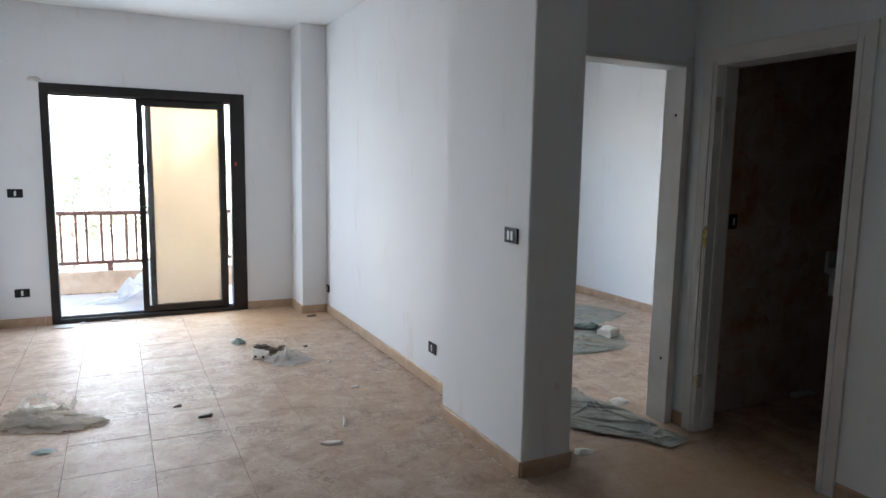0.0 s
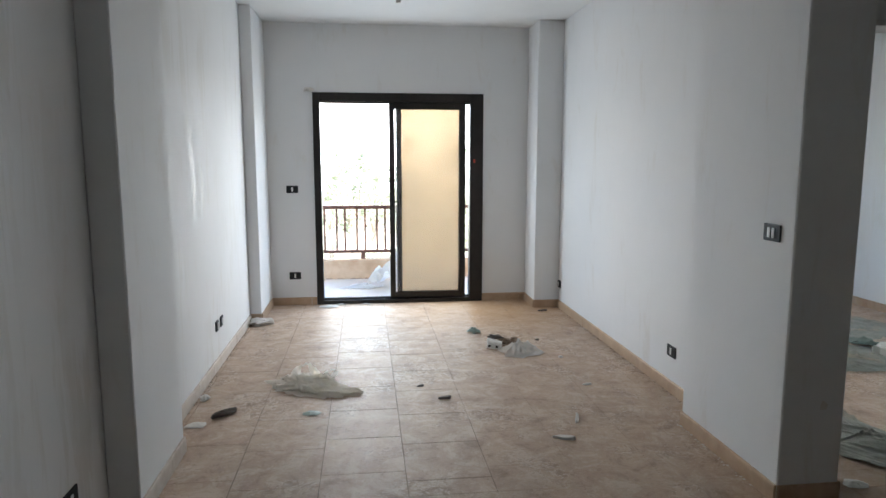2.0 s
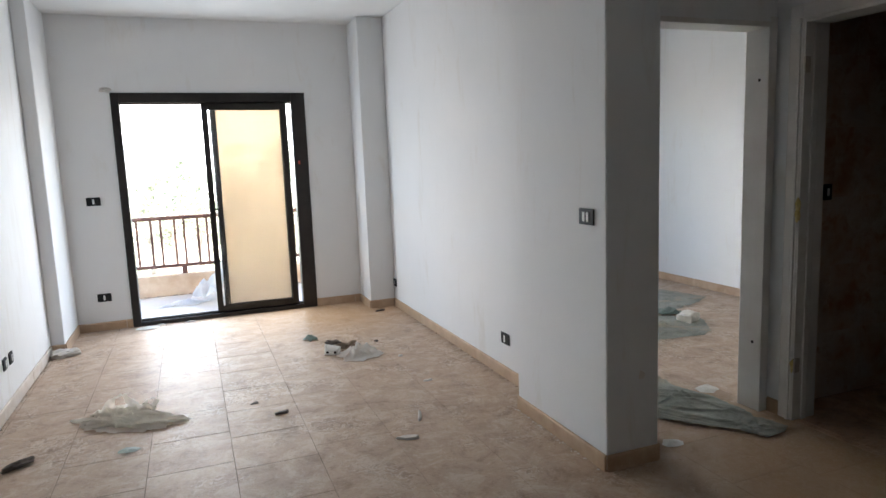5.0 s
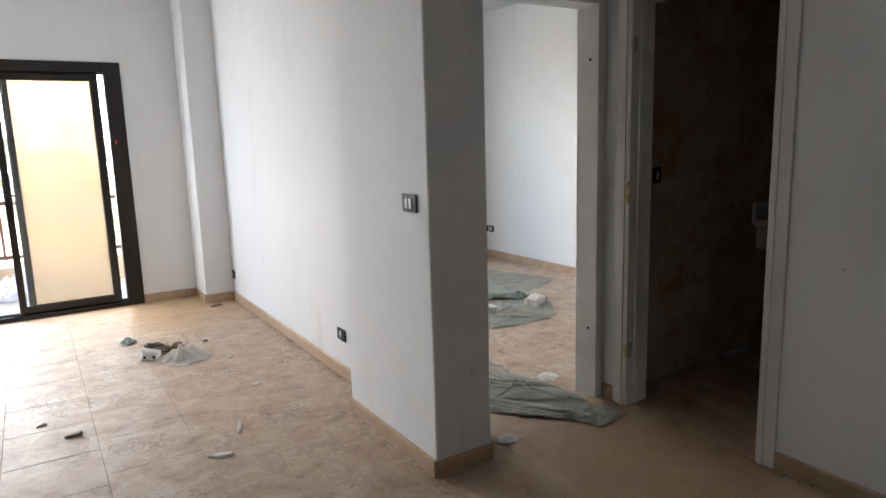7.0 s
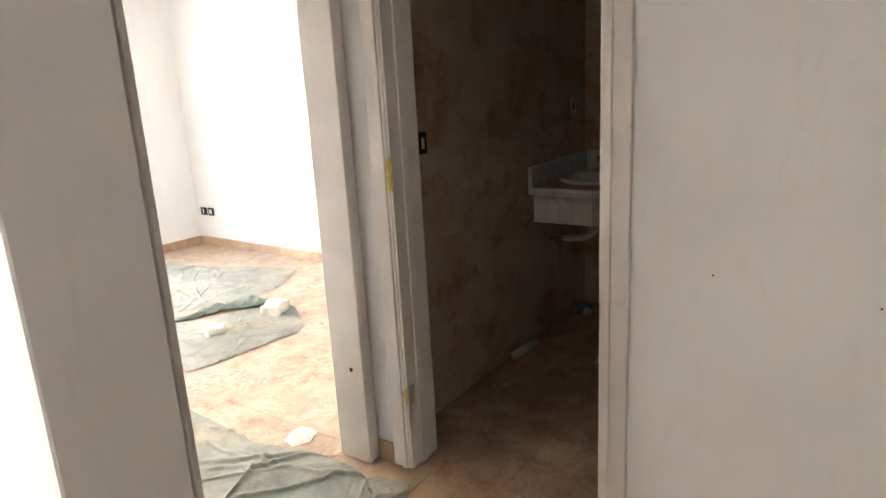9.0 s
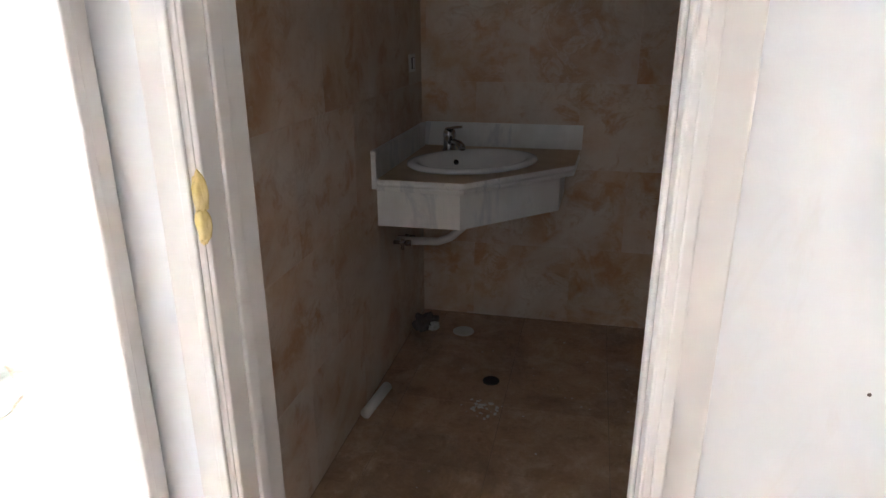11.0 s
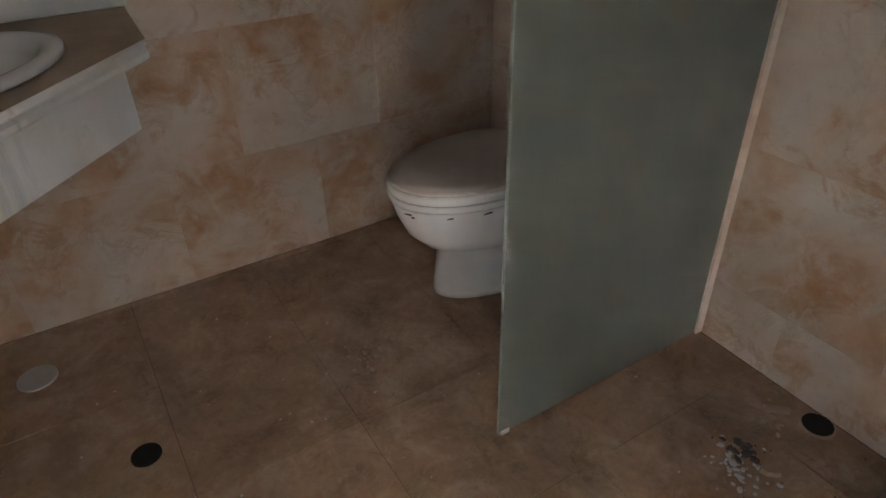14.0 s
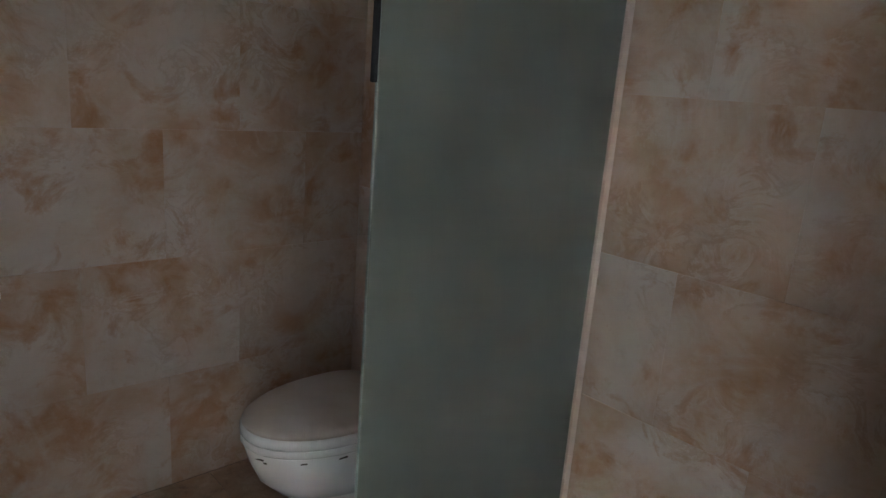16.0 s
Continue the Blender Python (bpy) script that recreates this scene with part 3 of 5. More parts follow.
def railing():
    r = thing("balcony_railing", "brown painted steel balcony railing with square bars", "railing")
    part("top_rail", boxes((-0.6, 3.6, 10.0, 10.05, 0.89, 0.935), bevel=0.006), RAILPAINT, r)
    part("bottom_rail", boxes((-0.6, 3.6, 10.005, 10.045, 0.315, 0.355), bevel=0.005), RAILPAINT, r)
    bar = mesh_of(boxes((-0.013, 0.013, -0.013, 0.013, 0.35, 0.895)), "baluster", RAILPAINT)
    for k in range(32):
        o = new("baluster", bar)
        o.parent = r
        o.location = (-0.545 + 0.26 * (k // 2) + 0.105 * (k % 2), 10.025, 0)
    foot = mesh_of(boxes((-0.03, 0.03, -0.015, 0.015, 0.23, 0.32), bevel=0.003), "foot_post", RAILPAINT)
    for x in (-0.4, 1.09, 2.6):
        o = new("foot_post", foot)
        o.parent = r
        o.location = (x, 10.025, 0)
    return r


railing()


def ridges(q, off, freq):
    """Sharp creases: high along thin winding lines."""
    w = Vector((noise.noise(q * freq * 0.5 + off), noise.noise(q * freq * 0.5 + off + Vector((5, 9, 2))), 0)) * 0.35
    total, amp, f = 0.0, 1.0, freq
    for k in range(3):
        n = noise.noise(Vector((q.x * f, q.y * f * 1.7, k * 3.1)) + w * 2 + off)
        total += amp * (1 - min(1.0, abs(n) * 2.2)) ** 2
        amp *= 0.55
        f *= 2.1
    return total


def crumple(bm, outline, height, seed, rings=9, peak=(0, 0), fold=0.02, freq=6.0, base=0.002, ragged=0.02, wide=1.0):
    """A crumpled sheet lying within an outline, highest near the peak."""
    mid = Vector((sum(p[0] for p in outline) / len(outline), sum(p[1] for p in outline) / len(outline)))
    border = []
    for i in range(len(outline)):
        a, b = Vector(outline[i]), Vector(outline[(i + 1) % len(outline)])
        steps = max(4, min(26, int((b - a).length / 0.02)))
        for k in range(steps):
            border.append(a.lerp(b, k / steps))
    n = len(border)
    off = Vector((seed * 3.7, seed * 1.3, 0))
    size = sum((p - mid).length for p in border) / n
    top = bm.verts.new((mid.x, mid.y, base + height))
    rows = []
    for r in range(1, rings + 1):
        f = r / rings
        row = []
        for p in border:
            q = mid.lerp(p, f)
            out = (p - mid).normalized()
            q = q + out * (ragged * f * noise.noise(Vector((q.x * 16, q.y * 16, 3)) + off))
            v = Vector((q.x, q.y, 0))
            d = (q - mid - Vector(peak)).length / max(size * wide, 0.02)
            hump = max(0.0, 1 - d ** 1.3) * (0.7 + 0.6 * noise.noise(v * 7 + off))
            edge = 1 - 0.55 * f ** 4
            z = base + height * max(0.0, hump) + fold * max(0.0, ridges(v, off, freq) - 0.35) * edge
            row.append(bm.verts.new((q.x, q.y, max(z, 0.002))))
        rows.append(row)
    for k in range(n):
        bm.faces.new((top, rows[0][k], rows[0][(k + 1) % n]))
    for a, b in zip(rows, rows[1:]):
        for k in range(n):
            bm.faces.new((a[k], b[k], b[(k + 1) % n], a[(k + 1) % n]))
    return bm


def sheet(name, label, category, material, outline, height, seed, **kw):
    bm = bmesh.new()
    crumple(bm, outline, height, seed, **kw)
    return tagged(part(name, bm, material, smooth=True), label, category)


def draped(name, label, category, material, outline, seed, creases, high, peak, peak_high, peak_wide, lie=0.004, spread=0.3, soft=1.0, step=0.009, along=None, frayed=1.0):
    """Thin sheet lying flat with narrow creases fanning out from a lifted peak."""
    rnd = random.Random(seed)
    mid = Vector((sum(p[0] for p in outline) / len(outline), sum(p[1] for p in outline) / len(outline)))
    top = mid + Vector(peak)
    reach = max((Vector(p) - mid).length for p in outline)
    lines = []
    for k in range(creases):
        g = rnd.uniform(0, 2 * math.pi) if along is None or k % 4 == 0 else along + rnd.gauss(0, 0.35) + math.pi * (k % 2)
        p = top + Vector((rnd.gauss(0, reach * spread), rnd.gauss(0, reach * spread)))
        lines.append((p, Vector((math.cos(g), math.sin(g))), reach * rnd.uniform(0.4, 1.3), high * rnd.uniform(0.35, 1.0), rnd.uniform(0.007, 0.016) * soft, rnd.uniform(-2.5, 2.5)))
    off = Vector((seed * 2.3, seed * 0.7, 0))

    def height(q):
        z = lie + 0.006 * (1 + noise.noise(Vector((q.x * 9, q.y * 9, 0)) + off))
        for p, d, run, h, w, bend in lines:
            r = q - p
            s = r.dot(d)
            if -0.02 < s < run:
                c = r.x * -d.y + r.y * d.x - bend * s * s * 0.35
                z += h * math.exp(-(c / w) ** 2) * (1 - s / run) * min(1.0, (s + 0.02) / 0.05)
        far = (q - top).length / peak_wide
        z += peak_high * max(0.0, 1 - far) ** 1.5 * (0.75 + 0.5 * noise.noise(Vector((q.x * 22, q.y * 22, 4)) + off))
        return z
    border = []
    for i in range(len(outline)):
        p, q = Vector(outline[i]), Vector(outline[(i + 1) % len(outline)])
        steps = max(4, int((q - p).length / step))
        border += [p.lerp(q, k / steps) for k in range(steps)]
    bm = bmesh.new()
    rings, n, rows = 40, len(border), []
    for r in range(1, rings + 1):
        f = r / rings
        row = []
        for p in border:
            edge = 1 + 0.22 * frayed * noise.noise(Vector((p.x * 13, p.y * 13, 1)) + off) + 0.08 * frayed * noise.noise(Vector((p.x * 40, p.y * 40, 2)) + off)
            q = mid + (p - mid) * f * edge
            row.append(bm.verts.new((q.x, q.y, height(q) * (1 - 0.4 * f ** 6))))
        rows.append(row)
    tip = bm.verts.new((mid.x, mid.y, height(mid)))
    for k in range(n):
        bm.faces.new((tip, rows[0][k], rows[0][(k + 1) % n]))
        for p, q in zip(rows, rows[1:]):
            bm.faces.new((p[k], q[k], q[(k + 1) % n], p[(k + 1) % n]))
    return tagged(part(name, bm, material, smooth=True), label, category)


sack = sheet("sack", "white plastic sack slumped on the balcony floor", "sack", PLASTIC, [(0, 0), (0.3, -0.15), (0.65, -0.1), (0.75, 0.2), (0.5, 0.42), (0.15, 0.35)], 0.36, 5, rings=18, fold=0.10, freq=4.5, wide=1.5)
sack.location = (1.12, 9.25, -0.02)
sc = sheet("plastic_sheet", "torn white plastic sheet on the balcony floor", "plastic sheet", PLASTIC, [(0, 0), (0.4, -0.1), (0.6, 0.1), (0.3, 0.22)], 0.05, 8)
sc.location = (0.75, 9.3, -0.02)

tagged(part("ground", boxes((-400, 400, 10.6, 1500, -6.3, -6.0)), EARTH), "dry open ground far below", "ground", kind="structure")


tagged(part("backdrop", boxes((-180, 180, 160, 161, -6, 90)), HAZE), "bright white hazy sky over the horizon", "sky", kind="structure")


def tree(x, y, h, spread, seed):
    rnd = random.Random(seed)
    t = thing("tree", "hazy green leafy tree beyond the balcony", "tree", "trees outside", Matrix.Translation((x, y, -6.0)))
    bm = bmesh.new()
    tube(bm, [(0, 0, 0), (0.1, 0, h * 0.3), (0.05, 0.1, h * 0.6)], 0.16, 8)
    for k in range(6):
        a = rnd.uniform(0, 6.28)
        tube(bm, [(0.05, 0.05, h * rnd.uniform(0.3, 0.55)), (math.cos(a) * spread * 0.5, math.sin(a) * spread * 0.5, h * rnd.uniform(0.6, 0.85))], 0.035, 6)
    part("trunk", bm, BARK, t)
    bm = bmesh.new()
    clumps = [(rnd.gauss(0, spread * 0.45), rnd.gauss(0, spread * 0.45), h * rnd.uniform(0.45, 1.0)) for k in range(26)]
    for cx, cy, cz in clumps:
        rr = rnd.uniform(0.35, 0.8)
        for k in range(64):
            p = Vector((cx + rnd.gauss(0, rr * 0.6), cy + rnd.gauss(0, rr * 0.6), cz + rnd.gauss(0, rr * 0.5)))
            u = Vector((rnd.gauss(0, 1), rnd.gauss(0, 1), rnd.gauss(0, 1))).normalized() * rnd.uniform(0.08, 0.16)
            w = u.orthogonal().normalized() * u.length * 0.5
            bm.faces.new([bm.verts.new(p - u), bm.verts.new(p + w), bm.verts.new(p + u), bm.verts.new(p - w)])
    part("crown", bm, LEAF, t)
    return t


for args in ((-1.5, 24, 4.6, 1.5, 1), (0.3, 38, 8.3, 1.6, 2), (2.6, 23, 4.5, 1.5, 3), (4.6, 30, 5.2, 1.8, 4), (-4.0, 33, 5.4, 2.2, 5), (7.5, 36, 6.0, 2.4, 6), (1.5, 40, 7.9, 1.7, 7), (-1.2, 44, 7.4, 2.2, 8), (4.0, 46, 6.4, 2.4, 9), (3.3, 32, 8.7, 1.3, 10), (5.0, 31, 8.2, 1.5, 11), (6.9, 34, 8.8, 1.8, 12)):
    tree(*args)


# ---- switches and sockets ----
def facing(x, y, z, way):
    """A pose on a wall: local z points into the room (way), local y up."""
    n = Vector(way)
    side = Vector((0, 0, 1)).cross(n)
    return Matrix(((side.x, 0, n.x, x), (side.y, 0, n.y, y), (0, 1, 0, z), (0, 0, 0, 1)))


def plate_thing(name, label, where, keys=(0.0,), socket=False, frame_mat=None, w=0.118, h=0.076):
    t = thing(name, label, "socket" if socket else "switch", "wall plates", where)
    bm = bmesh.new()
    box(bm, -w / 2, w / 2, -h / 2, h / 2, 0, 0.009, bevel=0.003, segments=2)
    part("cover", bm, frame_mat or BLACK, t)
    part("insert", boxes((-w / 2 + 0.02, w / 2 - 0.02, -0.024, 0.024, 0.009, 0.0105), bevel=0.0005), BLACK, t)
    for k in keys:
        bm = boxes((k - 0.009, k + 0.009, -0.0225, 0.0225, 0.0105, 0.0145), bevel=0.0015)
        p = part("socket_face" if socket else "key", bm, KEY, t, "white insert")
        if socket:
            bm = bmesh.new()
            for dy in (-0.009, 0.009):
                lathe(bm, [(0.0026, 0.0146), (0.0026, 0.0150)], 8, (k, dy, 0))
            part("pin_hole", bm, HOLE, p)
    return t


N, S_, E_, W_ = (0, -1, 0), (0, 1, 0), (-1, 0, 0), (1, 0, 0)
plate_thing("light_switch", "black plate switch with one white key beside the balcony door", facing(0.383, FAR, 1.217, N))
plate_thing("wall_socket", "black plate socket low on the wall before the pier", facing(WEST, 3.88, 0.275, W_), socket=True)
plate_thing("wall_socket", "black plate socket low beside the balcony door", facing(0.388, FAR, 0.313, N), socket=True)
plate_thing("wall_socket", "black plate socket low on the streaked wall", facing(WEST, 6.29, 0.316, W_), socket=True, w=0.08)
plate_thing("wall_socket", "black plate socket paired low on the streaked wall", facing(WEST, 6.44, 0.316, W_), socket=True, w=0.08)
plate_thing("wall_socket", "black plate socket low on the partition near the column", facing(EAST, 7.94, 0.25, E_), socket=True)
plate_thing("wall_socket", "black plate socket low on the partition near the wall end", facing(EAST, 5.423, 0.275, E_), socket=True)
plate_thing("light_switch", "black plate switch with two white keys on the wall end", facing(2.93, 4.178, 1.194, E_), keys=(-0.0155, 0.0155))
plate_thing("light_switch", "black plate switch with one white key on the hall wall", facing(HALL, 2.505, 1.222, E_))
plate_thing("wall_socket", "black plate socket low on the hall wall", facing(HALL, 2.505, 0.307, E_), socket=True)
plate_thing("wall_socket", "black plate socket low on the bedroom wall", facing(BED_E, 8.26, 0.34, E_), socket=True, w=0.09)
plate_thing("wall_socket", "white socket beside a black one on the bedroom wall", facing(BED_E, 8.15, 0.34, E_), socket=True, w=0.09, keys=(-0.013, 0.013))
plate_thing("light_switch", "black plate switch on the tiled wall inside the bathroom door", facing(4.572, BY1, 1.218, N), w=0.066, h=0.09)
plate_thing("light_switch", "grey plate switch on the tiles near the basin", facing(6.11, BY1, 1.277, N), frame_mat=PVC, w=0.09)


def lamp_holder():
    t = thing("lamp_holder", "bare bulb holder hanging on short wires from the ceiling", "lamp holder", at=Matrix.Translation((1.42, 6.95, CEILING)))
    bm = bmesh.new()
    tube(bm, [(0, 0, 0), (0.004, 0.003, -0.04), (0, 0, -0.07)], 0.004, 6)
    part("wire", bm, BLACK, t)
    bm = bmesh.new()
    lathe(bm, [(0.004, -0.065), (0.016, -0.07), (0.02, -0.085), (0.02, -0.11), (0.012, -0.115)][::-1], 16)
    part("socket", bm, PVC, t, smooth=True)


lamp_holder()
for y, z in ((3.02, 0.92), (2.643, 0.885)):
    h = thing("drill_hole", "small drilled hole in the white hall wall", "hole", "drill holes", facing(HALL, y, z, E_))
    bm = bmesh.new()
    lathe(bm, [(0.0032, 0.0), (0.0030, 0.0008), (0.001, 0.001)], 10)
    part("rim", bm, DARKBIT, h)
sm = thing("wall_smudge", "small grey smudge low on the white wall end", "smudge", at=facing(3.126, 4.03, 0.44, N))
bm = bmesh.new()
loft(bm, [[(r * 0.02 * math.cos(g), r * 0.026 * math.sin(g), z) for r, g in ((1.0, 0.2), (0.7, 1.1), (1.0, 2.0), (0.8, 2.9), (1.1, 3.8), (0.7, 4.6), (0.9, 5.5))] for z in (0.0002, 0.0008)])
part("mark", bm, PVC, sm)
wad = sheet("plastic_scrap", "wad of grey plastic stuck above the door corner", "scrap", PVC, [(-0.06, -0.02), (0.02, -0.025), (0.06, 0.0), (0.02, 0.025), (-0.04, 0.02)], 0.03, 3, rings=6, fold=0.02, freq=16.0)
wad.matrix_world = facing(0.575, FAR, 2.225, N)


# ---- bathroom ----
def wash_counter():
    t = thing("vanity_counter", "corner marble vanity counter with apron, dusty top", "vanity")
    top = [(5.515, BY1 - 0.021), (5.514, 3.896), (5.935, 3.508), (BX1, 3.495), (BX1, BY1 - 0.021)]
    inn = [(5.574, BY1), (5.582, 3.924), (5.945, 3.566), (BX1, 3.558), (BX1, BY1)]
    hole_c, ang = Vector((5.872, 3.926)), math.atan2(-0.785, 0.62)

    def oval(a, b, z, n=48):
        u = Vector((math.cos(ang), math.sin(ang)))
        v = Vector((-u.y, u.x))
        return [(*(hole_c + u * a * math.cos(k * 2 * math.pi / n) + v * b * math.sin(k * 2 * math.pi / n)), z) for k in range(n)]

    def on_edge(poly, p):
        """Where the ray from the basin's middle through p leaves the outline."""
        d = Vector((p[0], p[1])) - hole_c
        best = None
        for i in range(len(poly)):
            a, b = Vector(poly[i]), Vector(poly[(i + 1) % len(poly)])
            e = b - a
            den = d.x * e.y - d.y * e.x
            if abs(den) < 1e-9:
                continue
            w = a - hole_c
            s, r = (w.x * e.y - w.y * e.x) / den, (w.x * d.y - w.y * d.x) / den
            if s > 0 and -1e-6 <= r <= 1 + 1e-6 and (best is None or s < best):
                best = s
        return hole_c + d * best

    bm = bmesh.new()
    ins = oval(0.245, 0.175, 0.885, 96)
    outer = [on_edge(top, p) for p in ins]
    for c in top:
        k = min(range(96), key=lambda i: (outer[i] - Vector(c)).length)
        outer[k] = Vector(c)
    a = [bm.verts.new(p) for p in ins]
    b = [bm.verts.new((p.x, p.y, 0.8845)) for p in outer]
    for k in range(96):
        bm.faces.new((a[k], a[(k + 1) % 96], b[(k + 1) % 96], b[k]))
    part("worktop_face", bm, DUSTTOP, t, "brown dust on pale marble")
    bm = bmesh.new()
    rim = [(0.016, 0.836), (0.004, 0.839), (0.0, 0.845), (0.0, 0.856), (0.010, 0.861), (0.010, 0.866), (0.001, 0.870), (0.0, 0.876), (0.004, 0.8838)]

    def inset(poly, d):
        mid = hole_c
        return [(p[0] + d * (1 if p[0] < 6.0 else 0), p[1] + d * (1 if p[1] < 4.0 else 0)) for p in poly]
    loft(bm, [[(x, y, z) for x, y in inset(top, d)] for d, z in rim], False, False)
    part("moulded_edge", bm, MARBLE, t, "white marble edge")
    for nm, (p, q) in (("apron", (inn[0], inn[1])), ("apron", (inn[1], inn[2])), ("apron", (inn[2], inn[3]))):
        d = (Vector(q) - Vector(p)).normalized()
        n = Vector((-d.y, d.x)) * -1
        if n.dot(hole_c - Vector(p)) < 0:
            n = -n
        bm = bmesh.new()
        prism(bm, [p, q, tuple(Vector(q) + n * 0.02), tuple(Vector(p) + n * 0.02)], 0.683, 0.845)
        part(nm, bm, MARBLE, t)
    part("splashback", boxes((5.512, BX1 - 0.02, BY1 - 0.02, BY1, 0.846, 0.993), bevel=0.002), MARBLE, t)
    part("splashback", boxes((BX1 - 0.02, BX1, 3.488, BY1 - 0.02, 0.886, 0.997), bevel=0.002), MARBLE, t)

    s = thing("wash_basin", "white oval ceramic basin set into the counter", "wash basin")
    prof = [(0.245, 0.175, 0.886), (0.275, 0.206, 0.888), (0.288, 0.218, 0.897), (0.284, 0.214, 0.907), (0.264, 0.196, 0.911), (0.240, 0.174, 0.905),
            (0.222, 0.156, 0.880), (0.205, 0.142, 0.835), (0.17, 0.115, 0.79), (0.10, 0.07, 0.77), (0.03, 0.03, 0.765)]
    bm = bmesh.new()
    loft(bm, [oval(a_, b_, z) for a_, b_, z in prof], True, False)
    part("bowl", bm, CERAMIC, s, smooth=True)
    bm = bmesh.new()
    lathe(bm, [(0.022, 0.0), (0.022, 0.004), (0.01, 0.005)], 16, (hole_c.x, hole_c.y, 0.766))
    part("waste", bm, CHROME, s)
    bm = bmesh.new()
    lathe(bm, [(0.012, 0.0), (0.012, 0.003)], 14)
    bmesh.ops.transform(bm, matrix=look((5.977, 4.02, 0.868), (5.70, 3.80, 1.04)), verts=bm.verts)
    part("overflow_hole", bm, HOLE, s)

    f = thing("mixer_tap", "small chrome single-lever basin tap", "tap", at=Matrix.Translation((6.150, 4.088, 0.885)) @ pose(0, 0, 0, 0, 0, 218) @ Matrix.Diagonal((1.0, 1.15, 0.86, 1)))
    bm = bmesh.new()
    lathe(bm, [(0.030, 0), (0.030, 0.007), (0.025, 0.013), (0.024, 0.07), (0.026, 0.076), (0.026, 0.098), (0.022, 0.110), (0.012, 0.116)], 24)
    part("body", bm, CHROME, f, smooth=True)
    bm = bmesh.new()
    tube(bm, [(0.012, 0, 0.045), (0.06, 0, 0.058), (0.10, 0, 0.056), (0.122, 0, 0.046), (0.128, 0, 0.030)], 0.0155, 14)
    spout = part("spout", bm, CHROME, f, smooth=True)
    bm = bmesh.new()
    tube(bm, [(0.128, 0, 0.030), (0.1285, 0, 0.022)], 0.0125, 14)
    part("aerator", bm, DARKBIT, spout, "dull aerator ring")
    bm = bmesh.new()
    loft(bm, [[(x, y * w, z + dz) for y, dz in ((-1, 0), (-0.8, 0.008), (0.8, 0.008), (1, 0), (0.8, -0.006), (-0.8, -0.006))] for x, w, z in ((-0.018, 0.014, 0.112), (0.02, 0.018, 0.122), (0.07, 0.015, 0.134), (0.11, 0.010, 0.142))])
    part("lever", bm, CHROME, f)

    w = thing("waste_pipe", "white flexible waste pipe under the basin", "pipe")
    bm = bmesh.new()
    tube(bm, [(5.86, 3.93, 0.76), (5.82, 3.91, 0.70), (5.77, 3.95, 0.635), (5.765, 4.0, 0.590), (5.78, 4.06, 0.562), (5.815, 4.14, 0.548), (5.83, 4.20, 0.54), (5.83, BY1, 0.54)], 0.017, 12)
    part("hose", bm, PVC, w, smooth=True)
    for x in (5.775, 5.845):
        q = thing("angle_valve", "small chrome angle valve on the tiles", "valve", "valves under the basin", Matrix.Translation((x, BY1, 0.548)))
        bm = bmesh.new()
        tube(bm, [(0, 0, 0), (0, -0.055, 0)], 0.009, 10)
        part("body", bm, CHROME, q, smooth=True)
        bm = bmesh.new()
        tube(bm, [(0, -0.04, -0.03), (0, -0.04, 0.015)], 0.008, 10)
        part("outlet", bm, CHROME, q, smooth=True)
        bm = bmesh.new()
        tube(bm, [(0, -0.055, 0), (0, -0.075, 0)], 0.014, 8)
        part("knob", bm, CHROME, q, smooth=True)


wash_counter()


